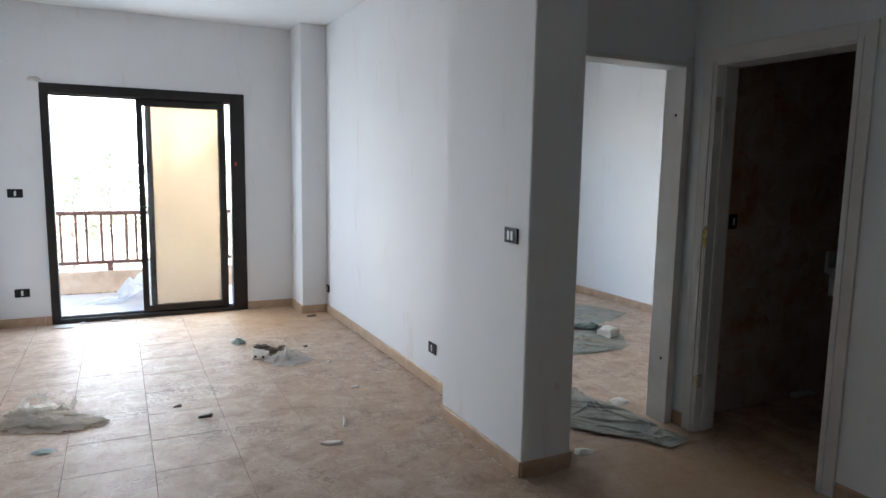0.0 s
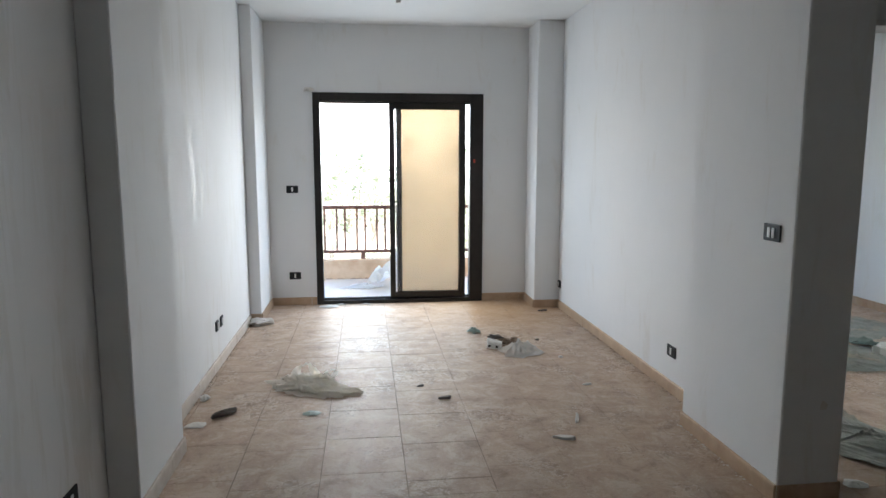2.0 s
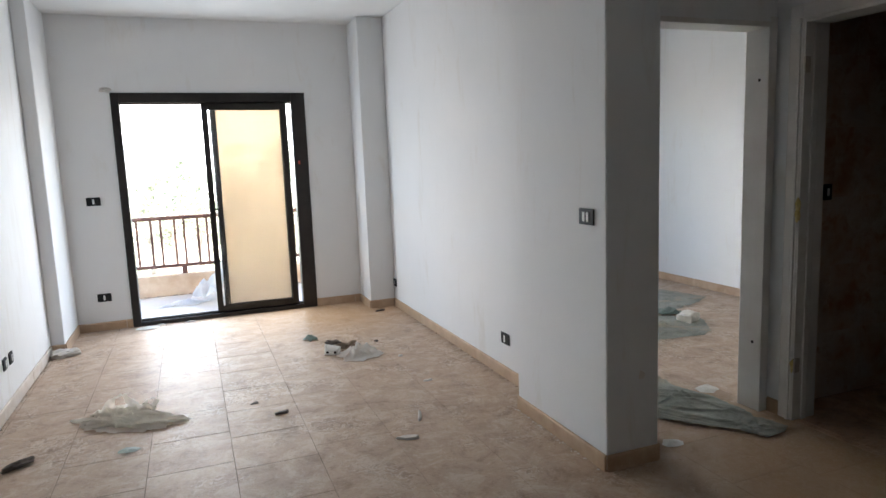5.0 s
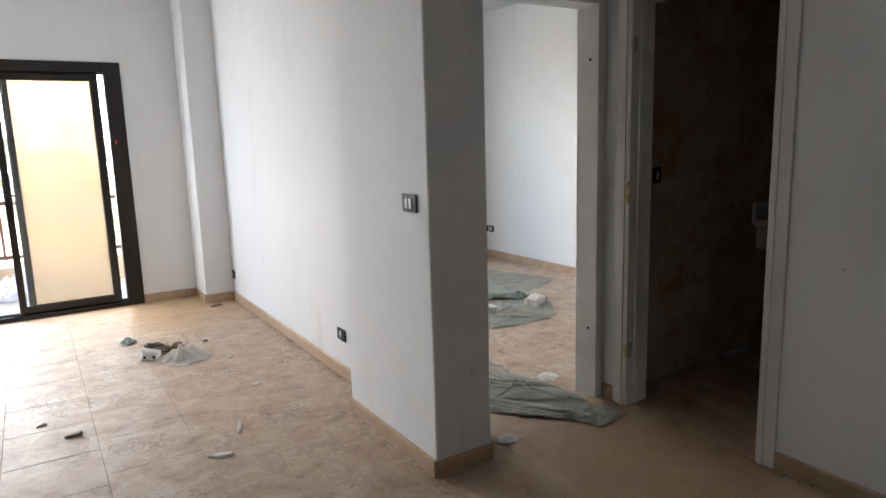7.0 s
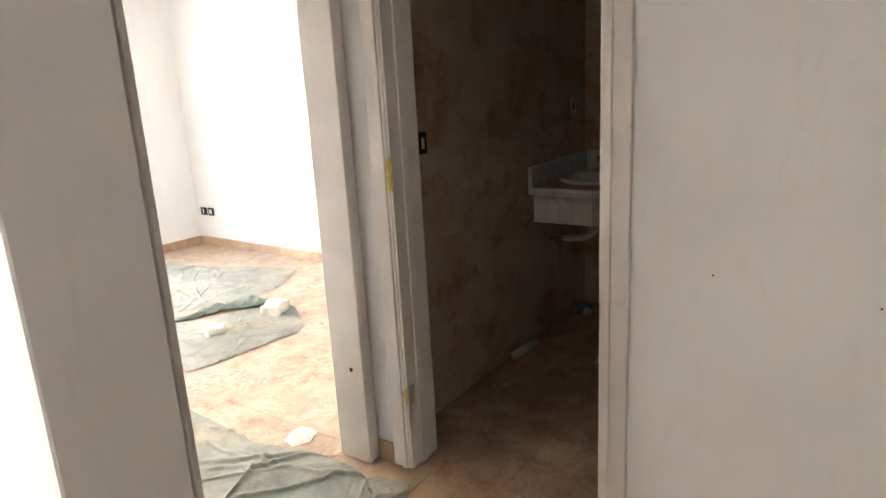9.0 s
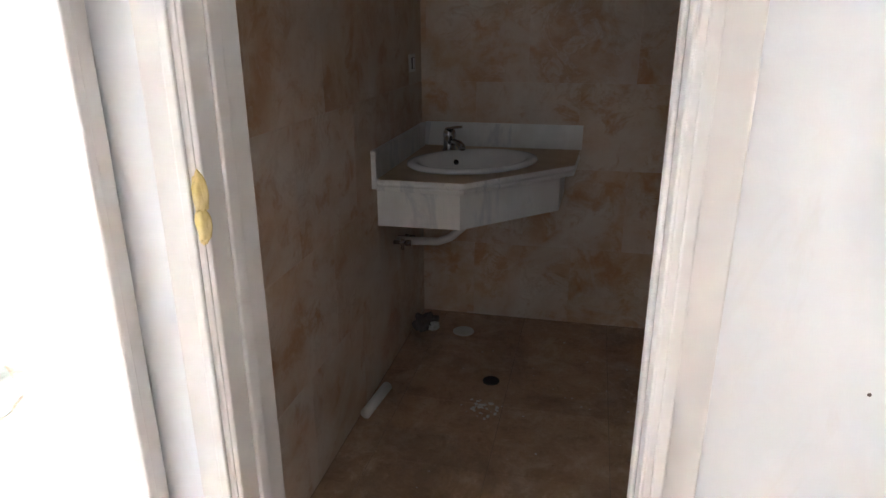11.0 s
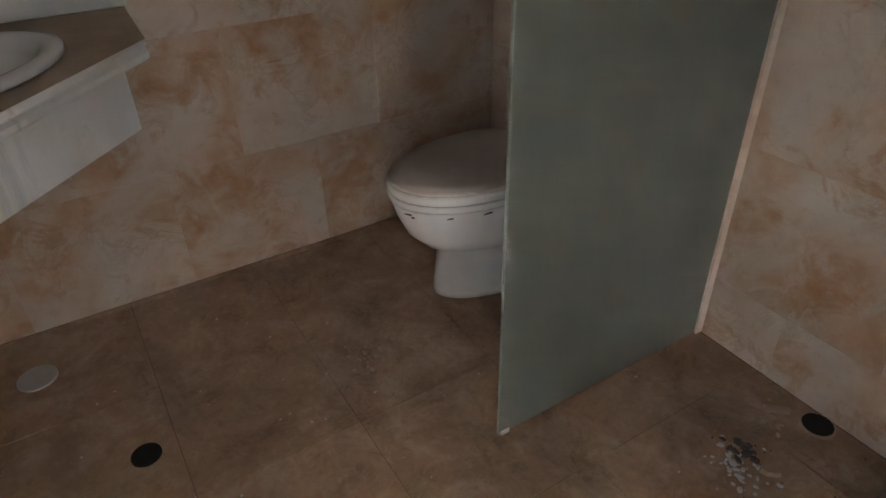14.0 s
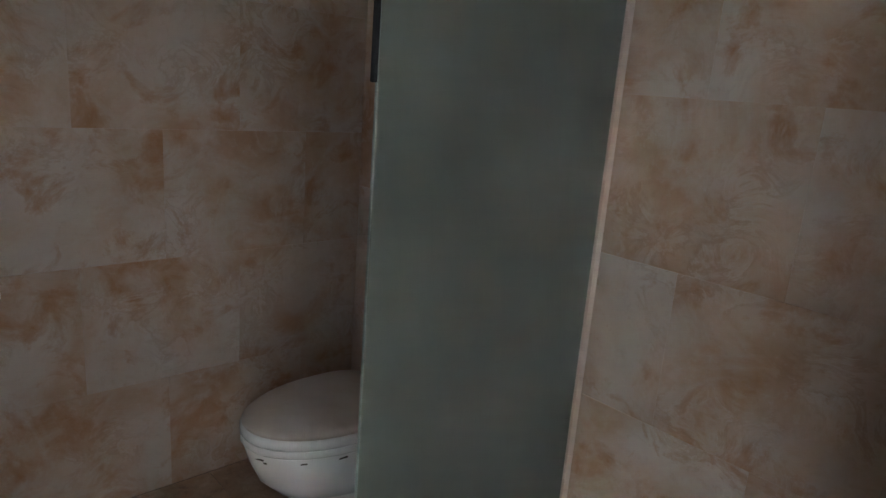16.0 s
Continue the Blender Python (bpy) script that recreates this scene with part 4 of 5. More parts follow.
def toilet():
    t = thing("toilet", "white ceramic toilet with closed dusty lid", "toilet", at=Matrix.Translation((5.805, BY0 + 0.016, 0)) @ Matrix.Scale(1.03, 4))

    def egg(hw, y0, y1, z, n=36, square=0.0):
        """Outline: rounded front at y1, flatter back at y0."""
        pts = []
        ym = y0 + (y1 - y0) * 0.42
        for k in range(n):
            a = 2 * math.pi * k / n
            c, s = math.cos(a), math.sin(a)
            if s >= 0:
                pts.append((hw * c, ym + (y1 - ym) * s, z))
            else:
                pts.append((hw * math.copysign(abs(c) ** 0.6, c), ym + (ym - y0) * math.copysign(abs(s) ** 0.6, s), z))
        return pts
    bm = bmesh.new()
    loft(bm, [egg(0.122, 0.05, 0.522, 0.0), egg(0.121, 0.05, 0.52, 0.015), egg(0.116, 0.05, 0.510, 0.10), egg(0.114, 0.05, 0.504, 0.160), egg(0.116, 0.05, 0.508, 0.170), egg(0.142, 0.03, 0.548, 0.187),
              egg(0.168, 0.02, 0.60, 0.24), egg(0.178, 0.01, 0.625, 0.295), egg(0.182, 0.0, 0.64, 0.345), egg(0.18, 0.0, 0.638, 0.352)], True, True)
    part("bowl", bm, CERAMIC, t, smooth=True)
    # Dark ring standing in for the shadow line between bowl and seat.
    bm = bmesh.new()
    loft(bm, [egg(0.176, 0.12, 0.633, 0.3515), egg(0.176, 0.12, 0.633, 0.3585)])
    part("buffer_gap", bm, DARKBIT, t, "dark ring painting the shade in the gap under the seat", smooth=True)
    bm = bmesh.new()
    loft(bm, [egg(0.183, 0.165, 0.643, 0.3585), egg(0.186, 0.16, 0.648, 0.363), egg(0.186, 0.16, 0.648, 0.378), egg(0.184, 0.162, 0.646, 0.3815)])
    part("seat", bm, CERAMIC, t, smooth=True)
    bm = bmesh.new()
    loft(bm, [egg(0.184, 0.162, 0.646, 0.382), egg(0.187, 0.16, 0.649, 0.386), egg(0.187, 0.16, 0.649, 0.402), egg(0.183, 0.164, 0.645, 0.412)])
    lid = part("lid", bm, CERAMIC, t, smooth=True)
    bm = bmesh.new()
    loft(bm, [egg(0.1835, 0.1635, 0.6455, 0.4105), egg(0.176, 0.17, 0.637, 0.419), egg(0.155, 0.195, 0.612, 0.427), egg(0.10, 0.25, 0.55, 0.433), egg(0.03, 0.35, 0.43, 0.435)])
    part("dust_film", bm, DUSTCER, lid, "brown dust settled on the lid", smooth=True)
    for sx in (-0.08, 0.08):
        bm = bmesh.new()
        tube(bm, [(sx - 0.03, 0.16, 0.40), (sx + 0.03, 0.16, 0.40)], 0.012, 10)
        part("hinge", bm, CERAMIC, t)
    for a, w in ((104, 0.034), (109, 0.010), (133, 0.018), (152, 0.030)):
        c, s = math.cos(math.radians(a)), math.sin(math.radians(a))
        bm = boxes((-w / 2, w / 2, -0.0012, 0.0012, -0.0018, 0.0018))
        o = part("scratch", bm, DARKBIT, t, "dark scratch under the rim")
        o.matrix_local = pose(0.182 * c, 0.27 + 0.368 * s, 0.329 + 0.3 * w, 0, a * 0.1, a - 90)
    return t


toilet()


def shower_screen():
    t = thing("shower_screen", "frosted grey-green glass shower screen", "shower screen")
    part("glass_panel", boxes((5.220, 5.230, BY0 + 0.012, 3.042, 0.006, 2.0), bevel=0.001), FROST, t)
    part("wall_profile", boxes((5.212, 5.238, BY0, BY0 + 0.026, 0.004, 2.0), bevel=0.002), TANPVC, t, "tan wall channel")
    part("polished_edge", boxes((5.2215, 5.2285, 3.0405, 3.0428, 0.008, 1.998)), GLASSEDGE, t, "pale polished glass edge")
    part("edge_clip", boxes((5.221, 5.233, 3.0425, 3.052, 1.366, 1.75), bevel=0.002), BLACK, t, "black edge strip")
    bm = bmesh.new()
    box(bm, 5.215, 5.235, 3.012, 3.04, 0.003, 0.016, bevel=0.003)
    part("foot_clip", bm, PVC, t)
    return t


shower_screen()


def floor_disc(name, label, category, x, y, r, material, rim=None, z=0.0):
    t = thing(name, label, category, at=Matrix.Translation((x, y, z)))
    bm = bmesh.new()
    lathe(bm, [(r, 0.0005), (r, 0.004), (r * 0.92, 0.006), (r * 0.3, 0.0065)], 24)
    part("disc", bm, material, t)
    if rim:
        bm = bmesh.new()
        lathe(bm, [(r * 0.88, 0.0066), (r * 0.82, 0.0075)], 24)
        part("cup", bm, rim, t)
    return t


floor_disc("floor_drain", "open dark drain hole in the floor", "drain", 5.634, 3.795, 0.036, HOLE)
floor_disc("drain_cover", "round white drain cover on the floor", "drain cover", 6.073, 4.0, 0.052, PVC)
floor_disc("shower_drain", "round shower drain with pale rim and dark centre", "drain", 4.822, 2.362, 0.042, GROUT, HOLE)

pipe = thing("pvc_pipe", "short white plastic pipe offcut lying by the wall", "pipe")
bm = bmesh.new()
tube(bm, [(5.253, 4.226, 0.022), (5.464, 4.205, 0.022)], 0.021, 14)
part("barrel", bm, PVC, pipe, smooth=True)


def rubble(name, label, category, x, y, size, material, seed, flat=0.5, turn=None):
    """A broken lump or shard."""
    rnd = random.Random(seed)
    bm = bmesh.new()
    if size[2] <= 0.03:
        angles = [2 * math.pi * (k + rnd.uniform(-0.35, 0.35)) / 7 for k in range(7)]
        reach = [rnd.uniform(0.65, 1.15) for k in range(7)]
        low = [(size[0] / 2 * r * math.cos(g), size[1] / 2 * r * math.sin(g), 0.0) for g, r in zip(angles, reach)]
        top = [(0.88 * px, 0.8 * py, size[2] * (0.55 + 0.9 * px / size[0] * flat + rnd.uniform(-0.1, 0.2))) for px, py, _ in low]
        loft(bm, [low, top])
    else:
        bmesh.ops.create_icosphere(bm, subdivisions=3, radius=1.0)
        off = Vector((seed, seed * 2.1, 0))
        for v in bm.verts:
            v.co *= 1 + 0.6 * noise.noise(v.co * 1.4 + off) + 0.35 * noise.noise(v.co * 3.7 + off)
            v.co = Vector((v.co.x * size[0] / 2, v.co.y * size[1] / 2, v.co.z * size[2] / 2))
        under = min(v.co.z for v in bm.verts)
        for v in bm.verts:
            v.co.z = max(v.co.z - under * 0.7, 0.0)
    ob = part(name, bm, material)
    ob.matrix_world = pose(x, y, 0.001, 0, 0, rnd.uniform(0, 360) if turn is None else turn)
    return tagged(ob, label, category, "floor debris")


def scrap(x, y, w, h, material, seed, name="paper_scrap", label="torn off-white paper scrap on the floor", height=0.012):
    rnd = random.Random(seed)
    pts = []
    for k in range(7):
        a = k * 2 * math.pi / 7
        r = rnd.uniform(0.75, 1.1)
        pts.append((x + w / 2 * r * math.cos(a), y + h / 2 * r * math.sin(a)))
    ob = sheet(name, label, "scrap", material, pts, height, seed, rings=4, fold=height * 0.6, freq=14.0, ragged=0.01)
    ob["group"] = "floor debris"
    return ob


def crumbs(name, label, x, y, spread, count, biggest, material, seed):
    """A scatter of broken bits too small to pick apart."""
    rnd = random.Random(seed)
    bm = bmesh.new()
    for k in range(count):
        r = bmesh.ops.create_icosphere(bm, subdivisions=1, radius=1.0)
        s = biggest * rnd.uniform(0.2, 1.0)
        m = Matrix.Translation((rnd.gauss(0, spread), rnd.gauss(0, spread), s * 0.25)) @ pose(0, 0, 0, 0, 0, rnd.uniform(0, 360)) @ Matrix.Diagonal((s, s * rnd.uniform(0.4, 0.9), s * rnd.uniform(0.2, 0.5), 1))
        for v in r["verts"]:
            v.co *= 1 + 0.4 * noise.noise(v.co * 2 + Vector((k, seed, 0)))
        bmesh.ops.transform(bm, matrix=m, verts=r["verts"])
    ob = part(name, bm, material)
    ob.location = (x, y, 0.0)
    return tagged(ob, label, "debris", "floor debris", "stuff")


def grit_line(name, label, x0, y0, x1, y1, count, biggest, material, seed):
    """Sweepings caught along the foot of a wall."""
    rnd = random.Random(seed)
    bm = bmesh.new()
    for k in range(count):
        f, s = rnd.random(), biggest * rnd.uniform(0.15, 1.0) ** 1.5
        r = bmesh.ops.create_icosphere(bm, subdivisions=1, radius=1.0)
        side = abs(rnd.gauss(0, 0.008)) + s * 0.4
        d = Vector((x1 - x0, y1 - y0)).normalized()
        p = Vector((x0, y0)).lerp(Vector((x1, y1)), f) + Vector((d.y, -d.x)) * side
        m = Matrix.Translation((p.x, p.y, s * 0.2)) @ pose(0, 0, 0, 0, 0, rnd.uniform(0, 360)) @ Matrix.Diagonal((s, s * rnd.uniform(0.4, 0.9), s * rnd.uniform(0.25, 0.5), 1))
        bmesh.ops.transform(bm, matrix=m, verts=r["verts"])
    return tagged(part(name, bm, material), label, "debris", "floor debris", "stuff")


grit_line("sweepings", "dark sweepings along the streaked wall", WEST + 0.013, 4.9, WEST + 0.013, 7.64, 170, 0.008, DARKBIT, 81)
grit_line("sweepings", "brown sweepings along the partition", EAST - 0.013, 7.9, EAST - 0.013, 4.93, 110, 0.010, BROWNBIT, 82)
grit_line("sweepings", "brown sweepings along the hall wall", HALL - 0.013, 3.23, HALL - 0.013, 1.6, 90, 0.012, BROWNBIT, 83)
grit_line("sweepings", "plaster dust along the wall end", 2.917, 4.9, 2.917, 4.04, 40, 0.009, PVC, 84)
grit_line("balcony_dirt", "brown dirt along the balcony kerb", 2.4, 9.955, 0.4, 9.955, 120, 0.035, BROWNBIT, 85).location = (0, 0, -0.02)

# bathroom litter
rubble("rubble_lump", "dark rubble lump in the tiled corner", "rubble", 6.10, 4.19, (0.12, 0.09, 0.07), DARKBIT, 11)
rubble("rubble_lump", "brown broken lump in the tiled corner", "rubble", 6.05, 4.21, (0.08, 0.06, 0.09), DARKBIT, 13)
rubble("plaster_lump", "white plaster lump in the tiled corner", "rubble", 6.07, 4.15, (0.07, 0.05, 0.04), PVC, 12)
crumbs("plaster_crumbs", "crushed white plaster crumbs on the bathroom floor", 5.418, 3.80, 0.03, 34, 0.013, PAPER, 21)
crumbs("plaster_crumbs", "grey plaster crumbs before the toilet", 5.665, 3.184, 0.035, 16, 0.010, GROUT, 22)
crumbs("plaster_crumbs", "white plaster crumbs in the shower", 4.842, 2.632, 0.034, 46, 0.011, PAPER, 23)
crumbs("plaster_crumbs", "pale crumbs by the shower drain", 4.89, 2.44, 0.025, 12, 0.012, GROUT, 24)
crumbs("dirt", "fine dark dirt gathered in the shower corner", 4.75, 2.50, 0.16, 34, 0.004, DARKBIT, 26)
crumbs("dirt", "fine pale grit on the bathroom floor", 5.45, 3.45, 0.35, 50, 0.006, PAPER, 27)
scrap(4.955, 2.43, 0.06, 0.04, GROUT, 25, height=0.015)
tagged(part("plastic_plate", boxes((5.005, 5.115, 2.84, 2.955, 0.001, 0.004), bevel=0.001), BATHFLOOR), "thin brown tile offcut on the shower floor", "tile", "floor debris")
stub = thing("pipe_stub", "short grey pipe stub by the shower wall", "pipe")
bm = bmesh.new()
tube(bm, [(4.575, 2.345, 0.010), (4.615, 2.405, 0.010)], 0.009, 10)
part("barrel", bm, PVC, stub)
rubble("rubble_chip", "grey chip on the shower floor", "rubble", 4.76, 2.76, (0.05, 0.03, 0.02), GROUT, 15)
tap2 = thing("pipe_outlet", "white plastic pipe outlet on the shower wall", "pipe outlet", at=facing(4.49, BY0, 0.53, S_))
part("flange", box(bmesh.new(), -0.03, 0.03, -0.03, 0.03, 0, 0.012, bevel=0.004), PVC, tap2)
bm = bmesh.new()
lathe(bm, [(0.014, 0.012), (0.014, 0.03), (0.01, 0.031)], 14)
part("spigot", bm, CHROME, tap2)

crumbs("rubble_crumbs", "dark broken crumbs among the plaster in the shower", 4.875, 2.575, 0.022, 26, 0.016, DARKBIT, 16)
rubble("rubble_chip", "flat grey chip on the shower floor", "rubble", 4.80, 2.58, (0.06, 0.04, 0.016), GROUT, 17)
shard = thing("pipe_offcut", "short pale pipe offcut by the shower drain", "pipe")
bm = bmesh.new()
tube(bm, [(4.885, 2.385, 0.010), (4.925, 2.43, 0.012)], 0.010, 10)
part("barrel", bm, GROUT, shard)
cable = thing("cable_offcut", "short curled dark cable offcut on the shower floor", "cable")
bm = bmesh.new()
tube(bm, [(4.62 + 0.045 * math.cos(a), 2.62 + 0.05 * math.sin(a), 0.004 + 0.002 * a) for a in [0.3 + 0.2 * k for k in range(16)]] + [(4.585, 2.575, 0.005)], 0.0022, 8)
part("sheath", bm, BLACK, cable, smooth=True)

# ---- bedroom tarpaulins ----
draped("tarpaulin", "crumpled grey-green tarpaulin lying through the bedroom doorway", "tarpaulin", TARP,
       [(3.42, 4.66), (3.52, 4.46), (3.64, 4.27), (3.78, 4.14), (3.88, 4.04), (4.0, 4.13), (4.05, 4.30), (4.05, 4.50), (3.98, 4.80), (4.02, 5.30), (3.85, 5.55), (3.52, 5.3)], 31, 130, 0.015, (0, 0), 0.008, 0.4, lie=0.002, spread=0.6, soft=0.9, step=0.012, along=2.2, frayed=0.18)
draped("tarpaulin_flap", "folded-over end of the grey-green tarpaulin", "tarpaulin", TARP,
       [(3.80, 4.12), (3.87, 3.97), (4.0, 3.985), (4.065, 4.02), (4.05, 4.17), (3.96, 4.22)], 35, 26, 0.012, (0, 0), 0.006, 0.2, lie=0.008, spread=0.5, soft=0.8, frayed=0.15)
draped("tarpaulin", "pale grey tarpaulin spread flat on the bedroom floor", "tarpaulin", TARP,
       [(5.10, 6.55), (5.26, 6.37), (5.70, 6.50), (6.02, 6.68), (5.90, 7.1), (5.72, 7.5), (5.62, 8.1), (5.0, 8.0), (4.55, 7.2), (4.7, 6.7)], 32, 110, 0.010, (0, 0), 0.006, 0.4, lie=0.002, spread=0.6, soft=0.9, step=0.014, frayed=0.15)
draped("tarpaulin", "grey tarpaulin with a folded green edge on the bedroom floor", "tarpaulin", TARP,
       [(5.30, 5.95), (5.12, 5.68), (4.98, 5.60), (4.75, 5.63), (4.42, 5.66), (4.0, 5.85), (4.1, 6.3), (4.6, 6.5), (5.0, 6.3), (5.22, 6.2)], 33, 110, 0.012, (0, 0), 0.008, 0.4, lie=0.002, spread=0.6, soft=0.9, step=0.014, frayed=0.15)
sheet("tarpaulin_fold", "dark green underside of a folded tarpaulin", "tarpaulin", TARPBACK,
      [(4.62, 6.52), (5.05, 6.33), (5.28, 6.12), (5.31, 5.96), (5.38, 6.18), (5.28, 6.36), (5.05, 6.55)], 0.035, 34, rings=14, fold=0.03, freq=5.0)


def crushed_carton(x, y, z, turn, w, d, h, seed):
    t = thing("carton", "small crushed white carton on the tarpaulin", "carton", "cartons", pose(x, y, z, 0, 0, turn))
    bm = bmesh.new()
    box(bm, -w / 2, w / 2, -d / 2, d / 2, 0, h, bevel=0.01, segments=1)
    bmesh.ops.subdivide_edges(bm, edges=bm.edges[:], cuts=2, use_grid_fill=True)
    for v in bm.verts:
        q = v.co * 14 + Vector((seed, seed * 2, 0))
        v.co += Vector((noise.noise(q), noise.noise(q + Vector((7, 0, 0))), 0.7 * noise.noise(q + Vector((0, 9, 0))))) * 0.02
        v.co.z = max(v.co.z, 0.0)
    part("shell", bm, PAPER, t)
    bm = bmesh.new()
    box(bm, -w * 0.45, w * 0.1, -d * 0.42, d * 0.42, 0, 0.003)
    f = part("torn_flap", bm, PAPER, t)
    f.matrix_local = pose(0, 0, h + 0.006, 0, -14, 0)


crushed_carton(5.17, 6.0, 0.008, 20, 0.17, 0.13, 0.075, 41)
crushed_carton(4.70, 6.02, 0.008, -35, 0.11, 0.08, 0.06, 42)
scrap(4.12, 4.66, 0.18, 0.15, PAPER, 43, label="white paper sheet by the bedroom door jamb")
scrap(3.40, 4.13, 0.15, 0.11, PAPER, 44, label="pale paper scrap beside the wall end")

# ---- living room litter ----
bag = draped("carrier_bag", "crumpled dirty white carrier bag lying on the tiles", "plastic bag", RAG,
       [(0.45, 5.93), (0.53, 5.72), (0.70, 5.60), (0.86, 5.545), (1.13, 5.60), (1.00, 5.72), (0.97, 5.84), (0.84, 5.93), (0.70, 6.0), (0.58, 6.0)], 51, 54, 0.05, (-0.02, 0.0), 0.008, 0.22, spread=0.7, along=-0.45, soft=0.75)


def bag_fold(x0, y0, x1, y1, high, seed):
    """A gathered ridge of film running across the bag, tapering to its ends."""
    off = Vector((seed * 5.1, 0, 0))
    a, b = Vector((x0, y0)), Vector((x1, y1))
    side = Vector((-(b - a).y, (b - a).x)).normalized()
    rings = []
    for k in range(25):
        f = k / 24
        p = a.lerp(b, f) + side * 0.04 * noise.noise(Vector((f * 4, 0, 0)) + off)
        h = (high * (0.55 + 0.7 * noise.noise(Vector((f * 5, 2, 0)) + off))) * (math.sin(math.pi * f) ** 0.5) + 0.003
        w = 0.010 + 0.006 * noise.noise(Vector((f * 7, 5, 0)) + off)
        rings.append([(*(p + side * w * u), 0.012 + max(h, 0.004) * v) for u, v in ((-1.6, 0), (-0.75, 0.55), (-0.2, 1.0), (0.3, 0.95), (0.6, 0.4), (1.5, 0))])
    bm = bmesh.new()
    loft(bm, rings)
    part("fold", bm, RAG, bag, smooth=True)


for row in ((0.50, 5.86, 0.95, 5.66, 0.045, 1), (0.55, 5.95, 0.93, 5.78, 0.05, 2), (0.58, 5.74, 0.86, 5.62, 0.035, 3), (0.70, 5.69, 1.08, 5.60, 0.035, 4),
            (0.52, 5.80, 0.72, 5.82, 0.04, 5), (0.66, 5.90, 0.86, 5.74, 0.05, 6), (0.80, 5.80, 0.96, 5.64, 0.04, 7), (0.60, 5.83, 0.80, 5.66, 0.04, 8), (0.72, 5.97, 0.90, 5.90, 0.04, 9)):
    bag_fold(*row)


def bag_flap(x, y, turn, wide, tall, seed):
    """A thin standing fold of film with a cut-out handle."""
    bm = bmesh.new()
    off = Vector((seed, 0, 0))
    rows = []
    for r in range(9):
        v = r / 8
        row = []
        for k in range(15):
            u = k / 14 - 0.5
            bend = 0.035 * noise.noise(Vector((u * 5, v * 2, 0)) + off) + 0.05 * v * v
            lift = tall * v * (1 - 1.6 * u * u) * (0.85 + 0.3 * noise.noise(Vector((u * 6, 3, 0)) + off))
            row.append(bm.verts.new((u * wide * (1 - 0.35 * v), bend, 0.004 + lift)))
        rows.append(row)
    for r in range(8):
        for k in range(14):
            if not (3 <= r <= 6 and 5 <= k <= 8):
                bm.faces.new((rows[r][k], rows[r][k + 1], rows[r + 1][k + 1], rows[r + 1][k]))
    ob = tagged(part("bag_handle", bm, RAG, smooth=True), "torn standing handle of the crumpled bag", "plastic bag", "floor debris")
    ob.matrix_world = pose(x, y, 0.006, 0, 0, turn)


bag_flap(0.70, 5.97, 12, 0.24, 0.10, 3.0)
bag_flap(0.86, 5.94, -30, 0.14, 0.055, 7.0)
draped("plastic_bag", "crumpled white plastic bag with rubbish on the tiles", "plastic bag", PLASTIC,
       [(2.17, 6.44), (2.22, 6.31), (2.33, 6.25), (2.50, 6.33), (2.52, 6.43), (2.42, 6.56), (2.31, 6.62), (2.2, 6.56)], 52, 26, 0.035, (0.0, 0.02), 0.055, 0.16)
cup = thing("carton", "small crushed white carton with two dark holes", "carton", at=pose(2.16, 6.56, 0.001, 0, 0, -28))
bm = bmesh.new()
box(bm, -0.065, 0.065, -0.04, 0.04, 0, 0.062, bevel=0.018, segments=3)
for v in bm.verts:
    v.co += Vector((noise.noise(v.co * 19), noise.noise(v.co * 19 + Vector((7, 0, 0))), 0.6 * noise.noise(v.co * 15 + Vector((0, 9, 0))))) * 0.026
    v.co.z = max(v.co.z, 0.0)
part("shell", bm, PLASTIC, cup)
for x in (-0.032, 0.03):
    bm = bmesh.new()
    lathe(bm, [(0.011, 0), (0.010, 0.004)], 14)
    bmesh.ops.transform(bm, matrix=Matrix.Translation((x, -0.043, 0.022)) @ pose(0, 0, 0, 90, 0, 0), verts=bm.verts)
    part("hole", bm, HOLE, cup, "dark round hole")
sheet("plastic_bag", "small pale green plastic wrapper on the tiles", "plastic bag", GREENBIT,
      [(2.0, 7.06), (2.06, 7.0), (2.13, 7.02), (2.12, 7.12), (2.04, 7.14)], 0.03, 53, rings=8, fold=0.02, freq=14.0)
rubble("rubble_lump", "brown rubble beside the plastic bag", "rubble", 2.22, 6.82, (0.12, 0.06, 0.04), DARKBIT, 54)
rubble("rubble_lump", "brown rubble beside the plastic bag", "rubble", 2.34, 6.72, (0.10, 0.06, 0.04), BROWNBIT, 55)
rubble("rubble_lump", "brown rubble spilling from the plastic bag", "rubble", 2.27, 6.66, (0.10, 0.07, 0.05), BROWNBIT, 56)
rubble("rubble_lump", "brown rubble spilling from the plastic bag", "rubble", 2.36, 6.62, (0.09, 0.05, 0.04), BROWNBIT, 57)
crumbs("rubbish_crumbs", "brown crumbs round the plastic bag", 2.33, 6.68, 0.07, 36, 0.018, BROWNBIT, 58)
rubble("rubble_chip", "small brown chip on the tiles", "rubble", 2.56, 6.74, (0.05, 0.03, 0.018), DARKBIT, 59)
rubble("tile_shard", "pale broken tile shard on the floor", "shard", 2.20, 4.80, (0.15, 0.05, 0.022), PVC, 61, turn=-25)
rubble("wood_stick", "short splintered wood stick on the floor", "stick", 2.354, 5.05, (0.14, 0.03, 0.03), PVC, 62, turn=75)
rubble("tile_shard", "dark shard on the floor", "shard", 1.625, 5.48, (0.10, 0.05, 0.02), DARKBIT, 63, turn=10)
rubble("tile_shard", "small grey shard on the floor", "shard", 1.482, 5.72, (0.05, 0.03, 0.012), DARKBIT, 64)
